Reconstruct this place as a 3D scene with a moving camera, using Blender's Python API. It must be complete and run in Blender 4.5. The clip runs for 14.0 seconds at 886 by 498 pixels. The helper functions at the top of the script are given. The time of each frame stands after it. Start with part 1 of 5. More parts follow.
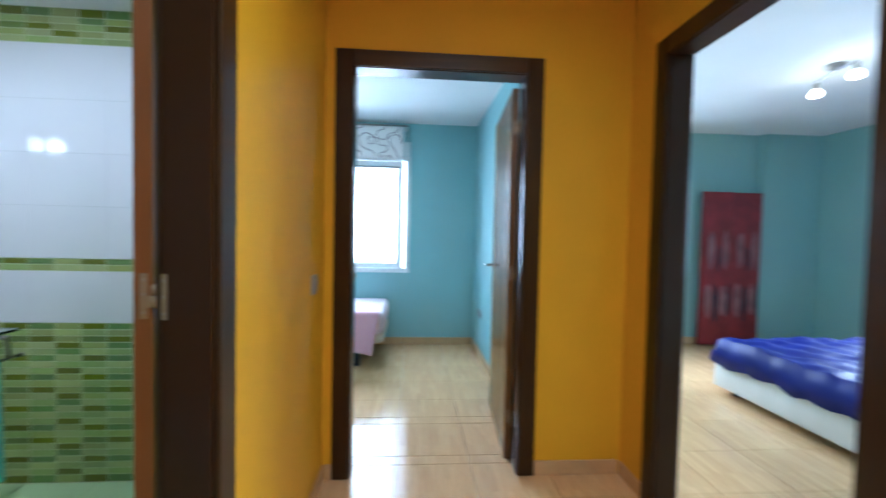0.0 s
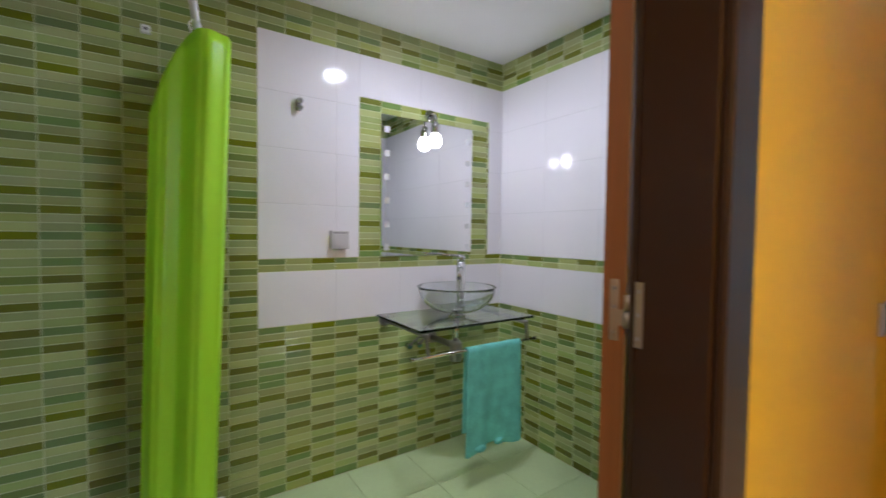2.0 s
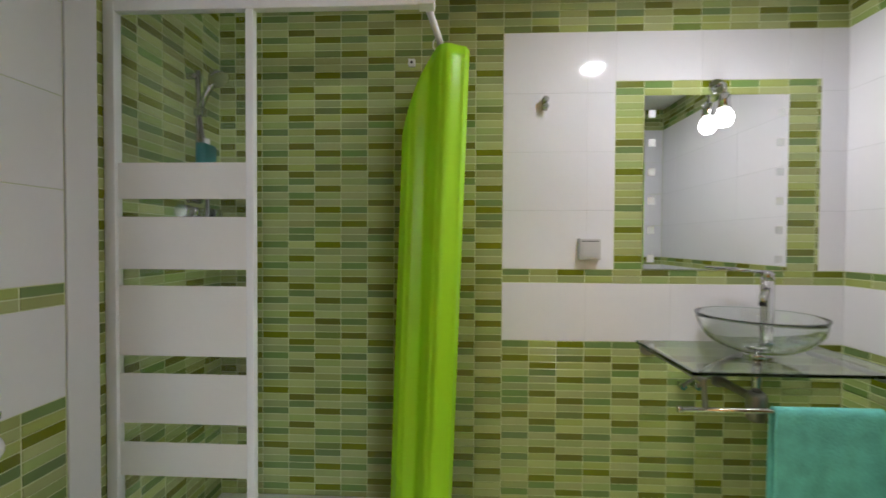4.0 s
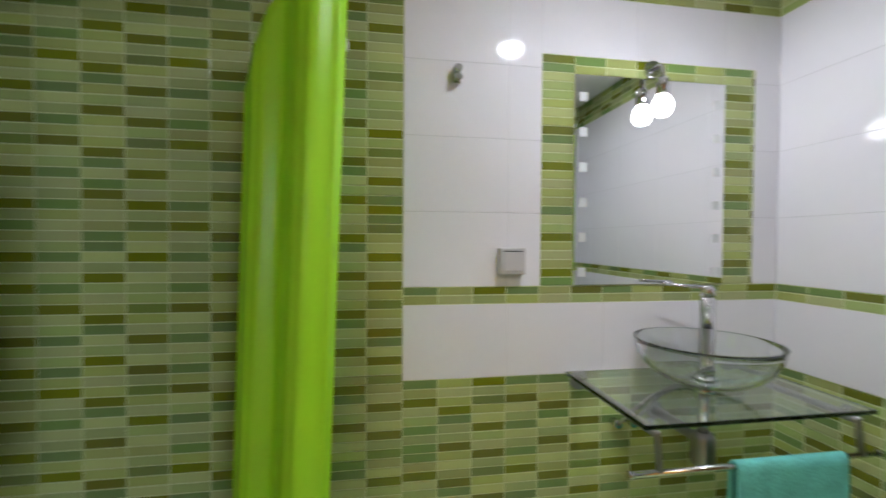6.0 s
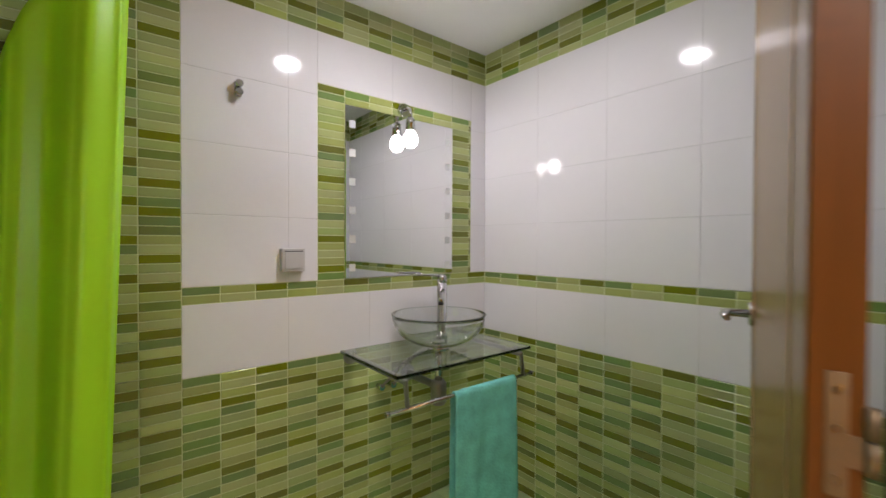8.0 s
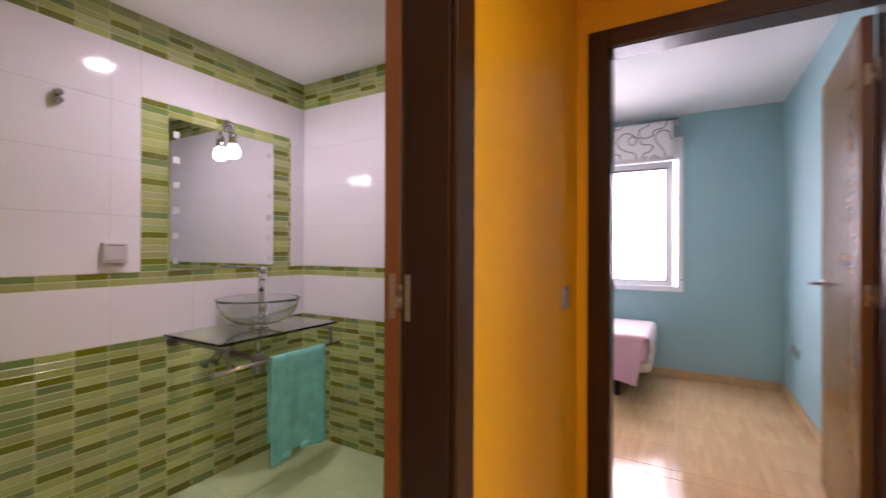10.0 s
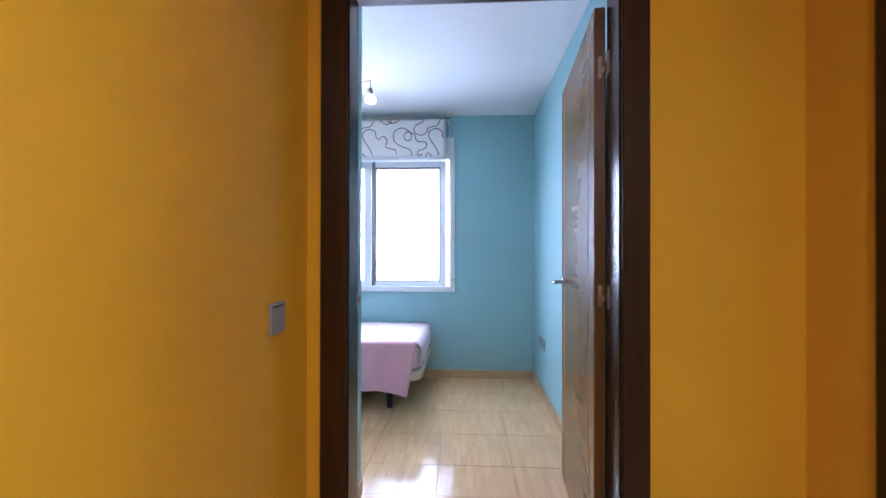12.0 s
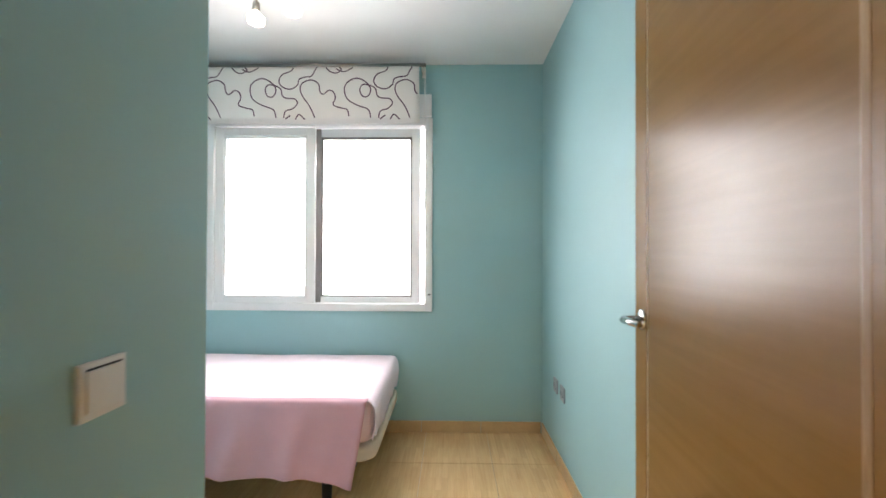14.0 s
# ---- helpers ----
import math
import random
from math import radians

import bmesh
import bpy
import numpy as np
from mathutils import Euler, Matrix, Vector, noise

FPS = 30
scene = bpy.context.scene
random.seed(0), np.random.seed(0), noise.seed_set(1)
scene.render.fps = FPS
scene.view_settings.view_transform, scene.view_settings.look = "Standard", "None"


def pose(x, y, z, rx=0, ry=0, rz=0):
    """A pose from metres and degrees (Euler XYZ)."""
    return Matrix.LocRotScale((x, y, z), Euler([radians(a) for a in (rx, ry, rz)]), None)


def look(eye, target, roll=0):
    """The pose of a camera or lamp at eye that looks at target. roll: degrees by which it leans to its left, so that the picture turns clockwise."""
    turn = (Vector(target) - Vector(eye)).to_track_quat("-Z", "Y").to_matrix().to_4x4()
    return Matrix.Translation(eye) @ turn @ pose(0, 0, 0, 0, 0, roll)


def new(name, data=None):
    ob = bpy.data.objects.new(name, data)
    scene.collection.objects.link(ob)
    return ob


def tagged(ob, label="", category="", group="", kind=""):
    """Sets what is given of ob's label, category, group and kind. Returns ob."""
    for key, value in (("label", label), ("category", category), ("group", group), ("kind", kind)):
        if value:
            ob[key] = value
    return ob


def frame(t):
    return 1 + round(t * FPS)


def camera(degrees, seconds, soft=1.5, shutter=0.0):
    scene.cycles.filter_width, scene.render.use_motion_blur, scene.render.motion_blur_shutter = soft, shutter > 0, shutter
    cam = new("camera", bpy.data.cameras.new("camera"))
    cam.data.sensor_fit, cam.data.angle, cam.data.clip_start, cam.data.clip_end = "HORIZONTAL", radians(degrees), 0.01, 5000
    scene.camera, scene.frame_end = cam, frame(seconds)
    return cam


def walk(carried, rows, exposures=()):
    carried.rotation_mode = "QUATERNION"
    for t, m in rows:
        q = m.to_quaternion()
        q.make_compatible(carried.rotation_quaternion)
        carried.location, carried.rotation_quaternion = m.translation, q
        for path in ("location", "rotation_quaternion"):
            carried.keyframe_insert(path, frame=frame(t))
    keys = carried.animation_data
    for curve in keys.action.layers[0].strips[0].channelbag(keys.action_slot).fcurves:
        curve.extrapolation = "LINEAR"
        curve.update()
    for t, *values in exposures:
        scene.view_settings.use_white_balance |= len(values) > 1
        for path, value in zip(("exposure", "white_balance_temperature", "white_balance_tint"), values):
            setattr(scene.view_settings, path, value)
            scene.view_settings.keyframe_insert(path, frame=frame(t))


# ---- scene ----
cam = camera(92.9, 14.0, shutter=0.5)
PATH = [
    (0, (0.279, 0.558, 1.238), (0.425, 2.552, 1.17), 1.2),
    (0.5, (0.248, 0.698, 1.227), (-0.215, 2.643, 1.162), 1.3),
    (1, (0.233, 0.811, 1.219), (-0.756, 2.548, 1.156), 1.0),
    (1.5, (0.177, 0.863, 1.218), (-1.232, 2.281, 1.14), 0.8),
    (2, (0.104, 0.905, 1.21), (-1.552, 2.024, 1.137), 0.7),
    (2.5, (0.052, 0.944, 1.201), (-1.788, 1.726, 1.143), 0.4),
    (3, (0.047, 1.003, 1.199), (-1.904, 1.439, 1.155), 0.3),
    (3.5, (0.014, 1.061, 1.187), (-1.98, 1.208, 1.161), 0.2),
    (3.7, (-0.007, 1.079, 1.195), (-2.006, 1.129, 1.161), 0.3),
    (4.4, (-0.16, 1.11, 1.21), (-2.149, 0.901, 1.178), 0.3),
    (5.1, (-0.335, 1.148, 1.224), (-2.321, 0.916, 1.194), 0.4),
    (5.8, (-0.474, 1.167, 1.233), (-2.47, 1.283, 1.206), 0.4),
    (6, (-0.505, 1.179, 1.239), (-2.48, 1.494, 1.203), 0.4),
    (6.5, (-0.546, 1.195, 1.233), (-2.413, 1.91, 1.194), 0.4),
    (7, (-0.504, 1.165, 1.232), (-2.249, 2.141, 1.19), 0.4),
    (7.5, (-0.394, 1.123, 1.24), (-2.043, 2.255, 1.206), 0.4),
    (7.7, (-0.334, 1.102, 1.243), (-1.943, 2.291, 1.211), 0.3),
    (9.8, (0.225, 0.79, 1.196), (-0.894, 2.447, 1.199), 0.3),
    (10, (0.259, 0.764, 1.194), (-0.737, 2.498, 1.196), 0.2),
    (10.5, (0.336, 0.686, 1.194), (-0.372, 2.556, 1.195), 0.1),
    (11, (0.381, 0.806, 1.199), (-0.025, 2.765, 1.19), 0.1),
    (11.5, (0.386, 1.05, 1.194), (0.181, 3.039, 1.195), 0.1),
    (12, (0.365, 1.33, 1.189), (0.25, 3.326, 1.198), 0.1),
    (12.5, (0.348, 1.598, 1.188), (0.3, 3.598, 1.2), 0.1),
    (13, (0.364, 1.891, 1.186), (0.332, 3.891, 1.207), 0.1),
    (13.5, (0.396, 2.173, 1.19), (0.357, 4.173, 1.201), -0.0),
    (14, (0.378, 2.468, 1.196), (0.337, 4.467, 1.214), 0.2),
]
walk(cam, [(t, look(eye, target, roll)) for t, eye, target, roll in PATH], exposures=[(0, 0.08, 4700, 5), (0.5, 0.08, 5400, 18), (1, -0.1, 6100, 22), (1.5, -0.02, 6050, 29), (2, 0.02, 5600, 22), (2.5, 0.12, 5750, 12), (3, 0.25, 6147, 13), (3.5, 0.12, 6147, 14), (6, 0.05, 5800, 15), (7.5, -0.01, 6271, 17), (10, -0.12, 6450, 43), (10.5, -0.12, 6450, 46), (11, -0.06, 6300, 47), (11.5, -0.06, 5850, 37), (12, 0, 5000, 25), (12.5, -0.08, 4740, 20), (13, 0.1, 5743, 12), (13.5, 0.28, 6480, 19), (14, 0.08, 6758, 20)])

# ---------- world and large lights ----------
world = bpy.data.worlds.new("sky")
scene.world = world
world.use_nodes = True
wn = world.node_tree.nodes
sky = wn.new("ShaderNodeTexSky")
sky.sky_type = "NISHITA"
sky.sun_disc = False
sky.sun_elevation = radians(48)
sky.sun_rotation = radians(200)
wn["Background"].inputs["Strength"].default_value = 0.1
world.node_tree.links.new(sky.outputs["Color"], wn["Background"].inputs["Color"])

sun = new("sun", bpy.data.lights.new("sun", "SUN"))
sun.data.energy, sun.data.angle, sun.data.color = 2.0, radians(0.5), (1, 0.96, 0.9)
sun.matrix_world = look((0, -20, 22), (0, 0, 0))


def area_lamp(name, eye, target, sx, sy, watts, color):
    d = bpy.data.lights.new(name, "AREA")
    d.shape, d.size, d.size_y, d.energy, d.color = "RECTANGLE", sx, sy, watts, color
    ob = new(name, d)
    ob.matrix_world = look(eye, target)
    return ob


def point_lamp(name, eye, watts, color, radius=0.04):
    d = bpy.data.lights.new(name, "POINT")
    d.energy, d.color, d.shadow_soft_size = watts, color, radius
    ob = new(name, d)
    ob.location = eye
    return ob


area_lamp("window_daylight", (-0.5, 5.50, 1.43), (-0.5, 3.3, 0.45), 1.40, 1.10, 44, (0.93, 0.97, 1.0)).data.spread = radians(160)
# East fill: no window is seen here, light added to brighten the bedroom.
area_lamp("master_east_fill", (5.08, 3.6, 1.5), (2.4, 1.9, 0.0), 1.4, 1.2, 72, (0.95, 0.98, 1.0)).data.spread = radians(125)
# Second fill lamp, added with no window known there, to lift the floor.
area_lamp("master_side_fill", (2.35, 5.32, 1.5), (2.5, 2.2, 0.0), 1.2, 1.2, 32, (0.95, 0.98, 1.0)).data.spread = radians(125)
def disc_lamp(name, eye, watts, color, size):
    ob = area_lamp(name, eye, (eye[0], eye[1] + 0.0001, 0), size, size, watts, color)
    ob.data.shape = "DISK"
    return ob


disc_lamp("bathroom_ceiling_glow", (-1.15, 1.865, 2.236), 10.0, (1.0, 0.985, 0.965), 0.10)
point_lamp("mirror_lamp_glow", (-1.825, 2.15, 1.708), 2.3, (1.0, 0.97, 0.95), 0.035)
disc_lamp("hall_ceiling_glow", (0.62, 0.48, 2.395), 27, (1.0, 0.92, 0.78), 0.2)
for lx, ly in ((-0.33, 4.31), (-0.55, 4.43), (-0.545, 4.24)):
    disc_lamp("bedroom_spot_glow", (lx, ly, 2.24), 1.5, (1.0, 0.87, 0.68), 0.05)
for lx, ly in ((3.2, 3.19), (3.3, 3.57)):
    point_lamp("master_spot_glow", (lx, ly, 2.30), 1.1, (1.0, 0.84, 0.62), 0.04)

# ---------- materials ----------


def material(name, base, rough=0.5, metal=0.0, vary=0.12, scale=6.0, fine=90.0, bump=0.08, spec=0.5, coat=0.0, stretch=None):
    """A surface with colour and relief varied at a coarse and a fine scale."""
    m = bpy.data.materials.new(name)
    m.use_nodes = True
    nt = m.node_tree
    b = nt.nodes["Principled BSDF"]
    b.inputs["Roughness"].default_value = rough
    b.inputs["Metallic"].default_value = metal
    b.inputs["Specular IOR Level"].default_value = spec
    b.inputs["Coat Weight"].default_value = coat
    b.inputs["Coat Roughness"].default_value = 0.12
    tc = nt.nodes.new("ShaderNodeTexCoord")
    mp = nt.nodes.new("ShaderNodeMapping")
    if stretch:
        mp.inputs["Scale"].default_value = stretch
    nt.links.new(tc.outputs["Object"], mp.inputs["Vector"])
    big, small = nt.nodes.new("ShaderNodeTexNoise"), nt.nodes.new("ShaderNodeTexNoise")
    for n, s, d in ((big, scale, 3.0), (small, fine, 2.0)):
        n.inputs["Scale"].default_value, n.inputs["Detail"].default_value = s, d
        nt.links.new(mp.outputs["Vector"], n.inputs["Vector"])
    mix = nt.nodes.new("ShaderNodeMath")
    mix.operation = "MULTIPLY_ADD"
    mix.inputs[1].default_value = 0.35
    nt.links.new(small.outputs["Fac"], mix.inputs[0])
    nt.links.new(big.outputs["Fac"], mix.inputs[2])
    ramp = nt.nodes.new("ShaderNodeMapRange")
    ramp.inputs["From Min"].default_value, ramp.inputs["From Max"].default_value = 0.4, 0.95
    ramp.inputs["To Min"].default_value, ramp.inputs["To Max"].default_value = 1 - vary, 1 + vary
    nt.links.new(mix.outputs[0], ramp.inputs["Value"])
    hsv = nt.nodes.new("ShaderNodeHueSaturation")
    hsv.inputs["Color"].default_value = (*base, 1)
    nt.links.new(ramp.outputs["Result"], hsv.inputs["Value"])
    nt.links.new(hsv.outputs["Color"], b.inputs["Base Color"])
    rr = nt.nodes.new("ShaderNodeMapRange")
    rr.inputs["To Min"].default_value, rr.inputs["To Max"].default_value = max(0.02, rough * 0.85), min(1, rough * 1.15)
    nt.links.new(big.outputs["Fac"], rr.inputs["Value"])
    nt.links.new(rr.outputs["Result"], b.inputs["Roughness"])
    if bump:
        bp = nt.nodes.new("ShaderNodeBump")
        bp.inputs["Strength"].default_value, bp.inputs["Distance"].default_value = bump, 0.003
        nt.links.new(small.outputs["Fac"], bp.inputs["Height"])
        nt.links.new(bp.outputs["Normal"], b.inputs["Normal"])
    return m


# glaze shades of one repeating tile of three columns and eight rows, top row first
GLAZE = {"L": (0.405, 0.455, 0.185), "S": (0.315, 0.392, 0.138), "M": (0.330, 0.378, 0.116), "G": (0.160, 0.248, 0.074), "D": (0.165, 0.222, 0.056), "O": (0.145, 0.168, 0.013)}
REPEAT = ("OSDMLOSL", "GMOLSGLS", "MLMOGLSO")


def glaze_material(name, base, island):
    """A glazed piece whose shade wanders a little per object, or per island where many are joined."""
    m = material(name, base, 0.2, 0, 0.05, 9, 130, 0.03)
    nt = m.node_tree
    hsv = next(n for n in nt.nodes if n.type == "HUE_SAT")
    src = nt.nodes.new("ShaderNodeNewGeometry" if island else "ShaderNodeObjectInfo")
    draw = src.outputs["Random Per Island" if island else "Random"]
    for sock, lo, hi in (("Hue", 0.493, 0.504), ("Saturation", 0.9, 1.06)):
        mr = nt.nodes.new("ShaderNodeMapRange")
        mr.inputs["To Min"].default_value, mr.inputs["To Max"].default_value = lo, hi
        nt.links.new(draw, mr.inputs["Value"])
        nt.links.new(mr.outputs["Result"], hsv.inputs[sock])
    shade = hsv.inputs["Value"].links[0].from_socket
    mr = nt.nodes.new("ShaderNodeMapRange")
    mr.inputs["To Min"].default_value, mr.inputs["To Max"].default_value = 0.88, 1.12
    mul = nt.nodes.new("ShaderNodeMath")
    mul.operation = "MULTIPLY"
    nt.links.new(draw, mr.inputs["Value"])
    nt.links.new(mr.outputs["Result"], mul.inputs[0])
    nt.links.new(shade, mul.inputs[1])
    nt.links.new(mul.outputs[0], hsv.inputs["Value"])
    return m


def glass_material(name, tint, rough=0.0):
    m = bpy.data.materials.new(name)
    m.use_nodes = True
    b = m.node_tree.nodes["Principled BSDF"]
    b.inputs["Base Color"].default_value = (*tint, 1)
    b.inputs["Transmission Weight"].default_value = 1
    b.inputs["Roughness"].default_value = rough
    b.inputs["IOR"].default_value = 1.48
    return m


def glow_material(name, color, strength):
    m = bpy.data.materials.new(name)
    m.use_nodes = True
    b = m.node_tree.nodes["Principled BSDF"]
    b.inputs["Base Color"].default_value = (0.9, 0.9, 0.88, 1)
    b.inputs["Emission Color"].default_value = (*color, 1)
    b.inputs["Emission Strength"].default_value = strength
    return m


def wood_material(name, dark, light, rough, along, coat=0.0, scale=1.0):
    """Veneer with grain drawn out along one axis (0 x, 1 y, 2 z)."""
    m = material(name, light, rough, 0, 0.05, 5, 60, 0.0, coat=coat)
    nt = m.node_tree
    hsv = next(n for n in nt.nodes if n.type == "HUE_SAT")
    mp = nt.nodes.new("ShaderNodeMapping")
    s = [38.0 * scale] * 3
    s[along] = 1.6 * scale
    mp.inputs["Scale"].default_value = s
    tc = nt.nodes.new("ShaderNodeTexCoord")
    nz = nt.nodes.new("ShaderNodeTexNoise")
    nz.inputs["Scale"].default_value, nz.inputs["Detail"].default_value, nz.inputs["Distortion"].default_value = 1.0, 5.0, 0.6
    cr = nt.nodes.new("ShaderNodeValToRGB")
    cr.color_ramp.elements[0].position, cr.color_ramp.elements[1].position = 0.32, 0.7
    cr.color_ramp.elements[0].color, cr.color_ramp.elements[1].color = (*dark, 1), (*light, 1)
    nt.links.new(tc.outputs["Object"], mp.inputs["Vector"])
    nt.links.new(mp.outputs["Vector"], nz.inputs["Vector"])
    nt.links.new(nz.outputs["Fac"], cr.inputs["Fac"])
    nt.links.new(cr.outputs["Color"], hsv.inputs["Color"])
    return m


def parquet_tile_material(name, dark, light, rough):
    """Stoneware printed with narrow parquet strips that run along y."""
    m = material(name, light, rough, 0, 0.05, 2, 70, 0.02, spec=0.5)
    nt = m.node_tree
    hsv = next(n for n in nt.nodes if n.type == "HUE_SAT")
    geo = nt.nodes.new("ShaderNodeNewGeometry")
    br = nt.nodes.new("ShaderNodeTexBrick")
    mp = nt.nodes.new("ShaderNodeMapping")
    mp.inputs["Rotation"].default_value = (0, 0, radians(90))
    br.inputs["Scale"].default_value = 1.0
    br.inputs["Brick Width"].default_value, br.inputs["Row Height"].default_value = 0.23, 0.033
    br.inputs["Mortar Size"].default_value, br.inputs["Bias"].default_value = 0.0004, 0.1
    br.inputs["Color1"].default_value, br.inputs["Color2"].default_value = (*light, 1), (*dark, 1)
    br.inputs["Mortar"].default_value = (*[0.9 * v for v in dark], 1)
    nt.links.new(geo.outputs["Position"], mp.inputs["Vector"])
    nt.links.new(mp.outputs["Vector"], br.inputs["Vector"])
    gr = nt.nodes.new("ShaderNodeTexNoise")
    gm = nt.nodes.new("ShaderNodeMapping")
    gm.inputs["Scale"].default_value = (90, 5, 1)
    gr.inputs["Scale"].default_value, gr.inputs["Detail"].default_value = 1.0, 4.0
    nt.links.new(geo.outputs["Position"], gm.inputs["Vector"])
    nt.links.new(gm.outputs["Vector"], gr.inputs["Vector"])
    mx = nt.nodes.new("ShaderNodeMix")
    mx.data_type, mx.blend_type = "RGBA", "SOFT_LIGHT"
    mx.inputs["Factor"].default_value = 0.35
    nt.links.new(br.outputs["Color"], mx.inputs["A"])
    nt.links.new(gr.outputs["Fac"], mx.inputs["B"])
    nt.links.new(mx.outputs["Result"], hsv.inputs["Color"])
    return m


M_YELLOW = material("yellow_wall_paint", (0.69, 0.392, 0.0015), 0.45, 0, 0.05, 2.2, 160, 0.12, spec=0.2)
M_BLUE = material("turquoise_wall_paint", (0.31, 0.515, 0.54), 0.6, 0, 0.04, 2.0, 160, 0.12)
M_TEAL = material("teal_wall_paint", (0.30, 0.47, 0.46), 0.6, 0, 0.04, 2.0, 160, 0.12)
M_WHITE = material("white_ceiling_paint", (0.82, 0.82, 0.82), 0.8, 0, 0.03, 2.5, 120, 0.08)
M_GROUT = material("pale_green_grout", (0.55, 0.60, 0.32), 0.7, 0, 0.1, 12, 200, 0.2)
M_WGROUT = material("white_grout", (0.55, 0.55, 0.56), 0.7, 0, 0.1, 12, 200, 0.2)
M_WTILE = material("white_glazed_tile", (0.74, 0.735, 0.765), 0.085, 0, 0.02, 3, 40, 0.015)
M_GLAZE = {k: glaze_material("green_glaze_" + k.lower(), c, False) for k, c in GLAZE.items()}
M_GLAZE_FIELD = {k: glaze_material("green_glaze_field_" + k.lower(), c, True) for k, c in GLAZE.items()}
M_BFLOOR = material("pale_bath_floor_tile", (0.53, 0.66, 0.36), 0.22, 0, 0.08, 3.5, 60, 0.03)
M_FLOOR = parquet_tile_material("parquet_print_stoneware", (0.63, 0.408, 0.195), (0.71, 0.468, 0.232), 0.15)
M_JOINT = material("floor_joint", (0.66, 0.52, 0.36), 0.5, 0, 0.1, 12, 200, 0.2)
M_SKIRT = material("tan_skirting_tile", (0.55, 0.36, 0.18), 0.3, 0, 0.12, 8, 60, 0.05)
M_WENGE = wood_material("dark_stained_wood", (0.023, 0.0100, 0.0030), (0.040, 0.0182, 0.0054), 0.34, 2, 0.0)
M_WENGE_H = wood_material("dark_stained_wood_across", (0.027, 0.0108, 0.0045), (0.048, 0.0200, 0.0075), 0.30, 0, 0.0)
M_JAMB = material("dark_polished_lining", (0.030, 0.0130, 0.0050), 0.24, 0, 0.06, 4, 40, 0.0, spec=0.25)
M_EDGEBROWN = wood_material("brown_edge_band", (0.095, 0.042, 0.007), (0.135, 0.062, 0.012), 0.45, 2, 0.0)
M_LEAF = wood_material("walnut_veneer_across", (0.202, 0.110, 0.031), (0.228, 0.126, 0.037), 0.26, 0, 0.0)
M_LEAF_V = wood_material("walnut_veneer_upright", (0.202, 0.110, 0.031), (0.228, 0.126, 0.037), 0.26, 2, 0.0)
M_BAND = wood_material("orange_brown_edge_band", (0.145, 0.052, 0.010), (0.19, 0.070, 0.015), 0.4, 2, 0.1)
M_LINE = material("pale_inlay", (0.50, 0.36, 0.20), 0.4, 0, 0.08, 8, 80, 0.03)
M_CHROME = material("chrome", (0.58, 0.58, 0.59), 0.14, 1, 0.04, 10, 100, 0.0)
M_STEEL = material("brushed_steel", (0.30, 0.29, 0.28), 0.38, 1, 0.06, 10, 200, 0.03)
M_HINGE = material("dull_bronzed_steel", (0.27, 0.215, 0.14), 0.45, 0.5, 0.1, 14, 160, 0.03)
M_GREYP = material("grey_switch_plastic", (0.30, 0.31, 0.33), 0.4, 0.2, 0.04, 10, 100, 0.02)
M_LGREYP = material("light_grey_plastic", (0.50, 0.49, 0.49), 0.4, 0, 0.03, 10, 100, 0.02)
M_WHITEP = material("white_plastic", (0.78, 0.78, 0.76), 0.35, 0, 0.03, 10, 100, 0.02)
M_ALU = material("white_lacquered_aluminium", (0.80, 0.80, 0.80), 0.3, 0, 0.03, 10, 100, 0.02)
# Seal grey, which also paints the shade on the right sash's left stile.
M_SEAL_SHADE = material("grey_seal_and_stile_shade", (0.25, 0.24, 0.24), 0.6, 0, 0.08, 10, 100, 0.02)
M_PORC = material("white_porcelain", (0.82, 0.82, 0.81), 0.07, 0, 0.02, 5, 60, 0.0)
M_GLASS = glass_material("clear_glass", (0.97, 0.99, 0.98))
M_GGLASS = glass_material("green_tinted_glass", (0.90, 0.97, 0.93))
M_BOWL = glass_material("clear_bowl_glass", (0.972, 0.995, 0.985))
M_RIM = glass_material("pale_green_rim_glass", (0.70, 0.88, 0.80), 0.03)
M_EDGE = glass_material("green_glass_edge", (0.45, 0.68, 0.58), 0.05)
M_FROST = material("white_privacy_stripe", (0.80, 0.78, 0.75), 0.35, 0, 0.02, 4, 60, 0.0)
M_MIRROR = material("mirror_silver", (0.90, 0.91, 0.91), 0.015, 1, 0.0, 3, 10, 0.0)
M_MFROST = material("frosted_mirror_square", (0.56, 0.58, 0.58), 0.5, 0, 0.03, 9, 60, 0.0)
M_TOWEL = material("turquoise_terry", (0.16, 0.56, 0.49), 0.95, 0, 0.22, 16, 120, 1.0)
M_PINK = material("pink_cotton", (0.64, 0.36, 0.42), 0.9, 0, 0.06, 6, 220, 0.25)
M_PINKW = material("pale_pink_sheet", (0.80, 0.66, 0.71), 0.9, 0, 0.05, 6, 220, 0.25)
M_NAVY = material("royal_blue_satin", (0.008, 0.013, 0.140), 0.5, 0, 0.25, 7, 60, 0.1, spec=0.15)
M_BEIGE = material("beige_bed_base", (0.62, 0.53, 0.42), 0.7, 0, 0.06, 8, 120, 0.1)
M_WBASE = material("white_bed_base", (0.74, 0.72, 0.70), 0.6, 0, 0.05, 8, 120, 0.06)
M_BLACK = material("black_metal", (0.012, 0.012, 0.013), 0.45, 0.3, 0.1, 10, 100, 0.02)
M_RED = material("dark_red_lacquer", (0.20, 0.016, 0.020), 0.45, 0, 0.35, 5, 40, 0.05)
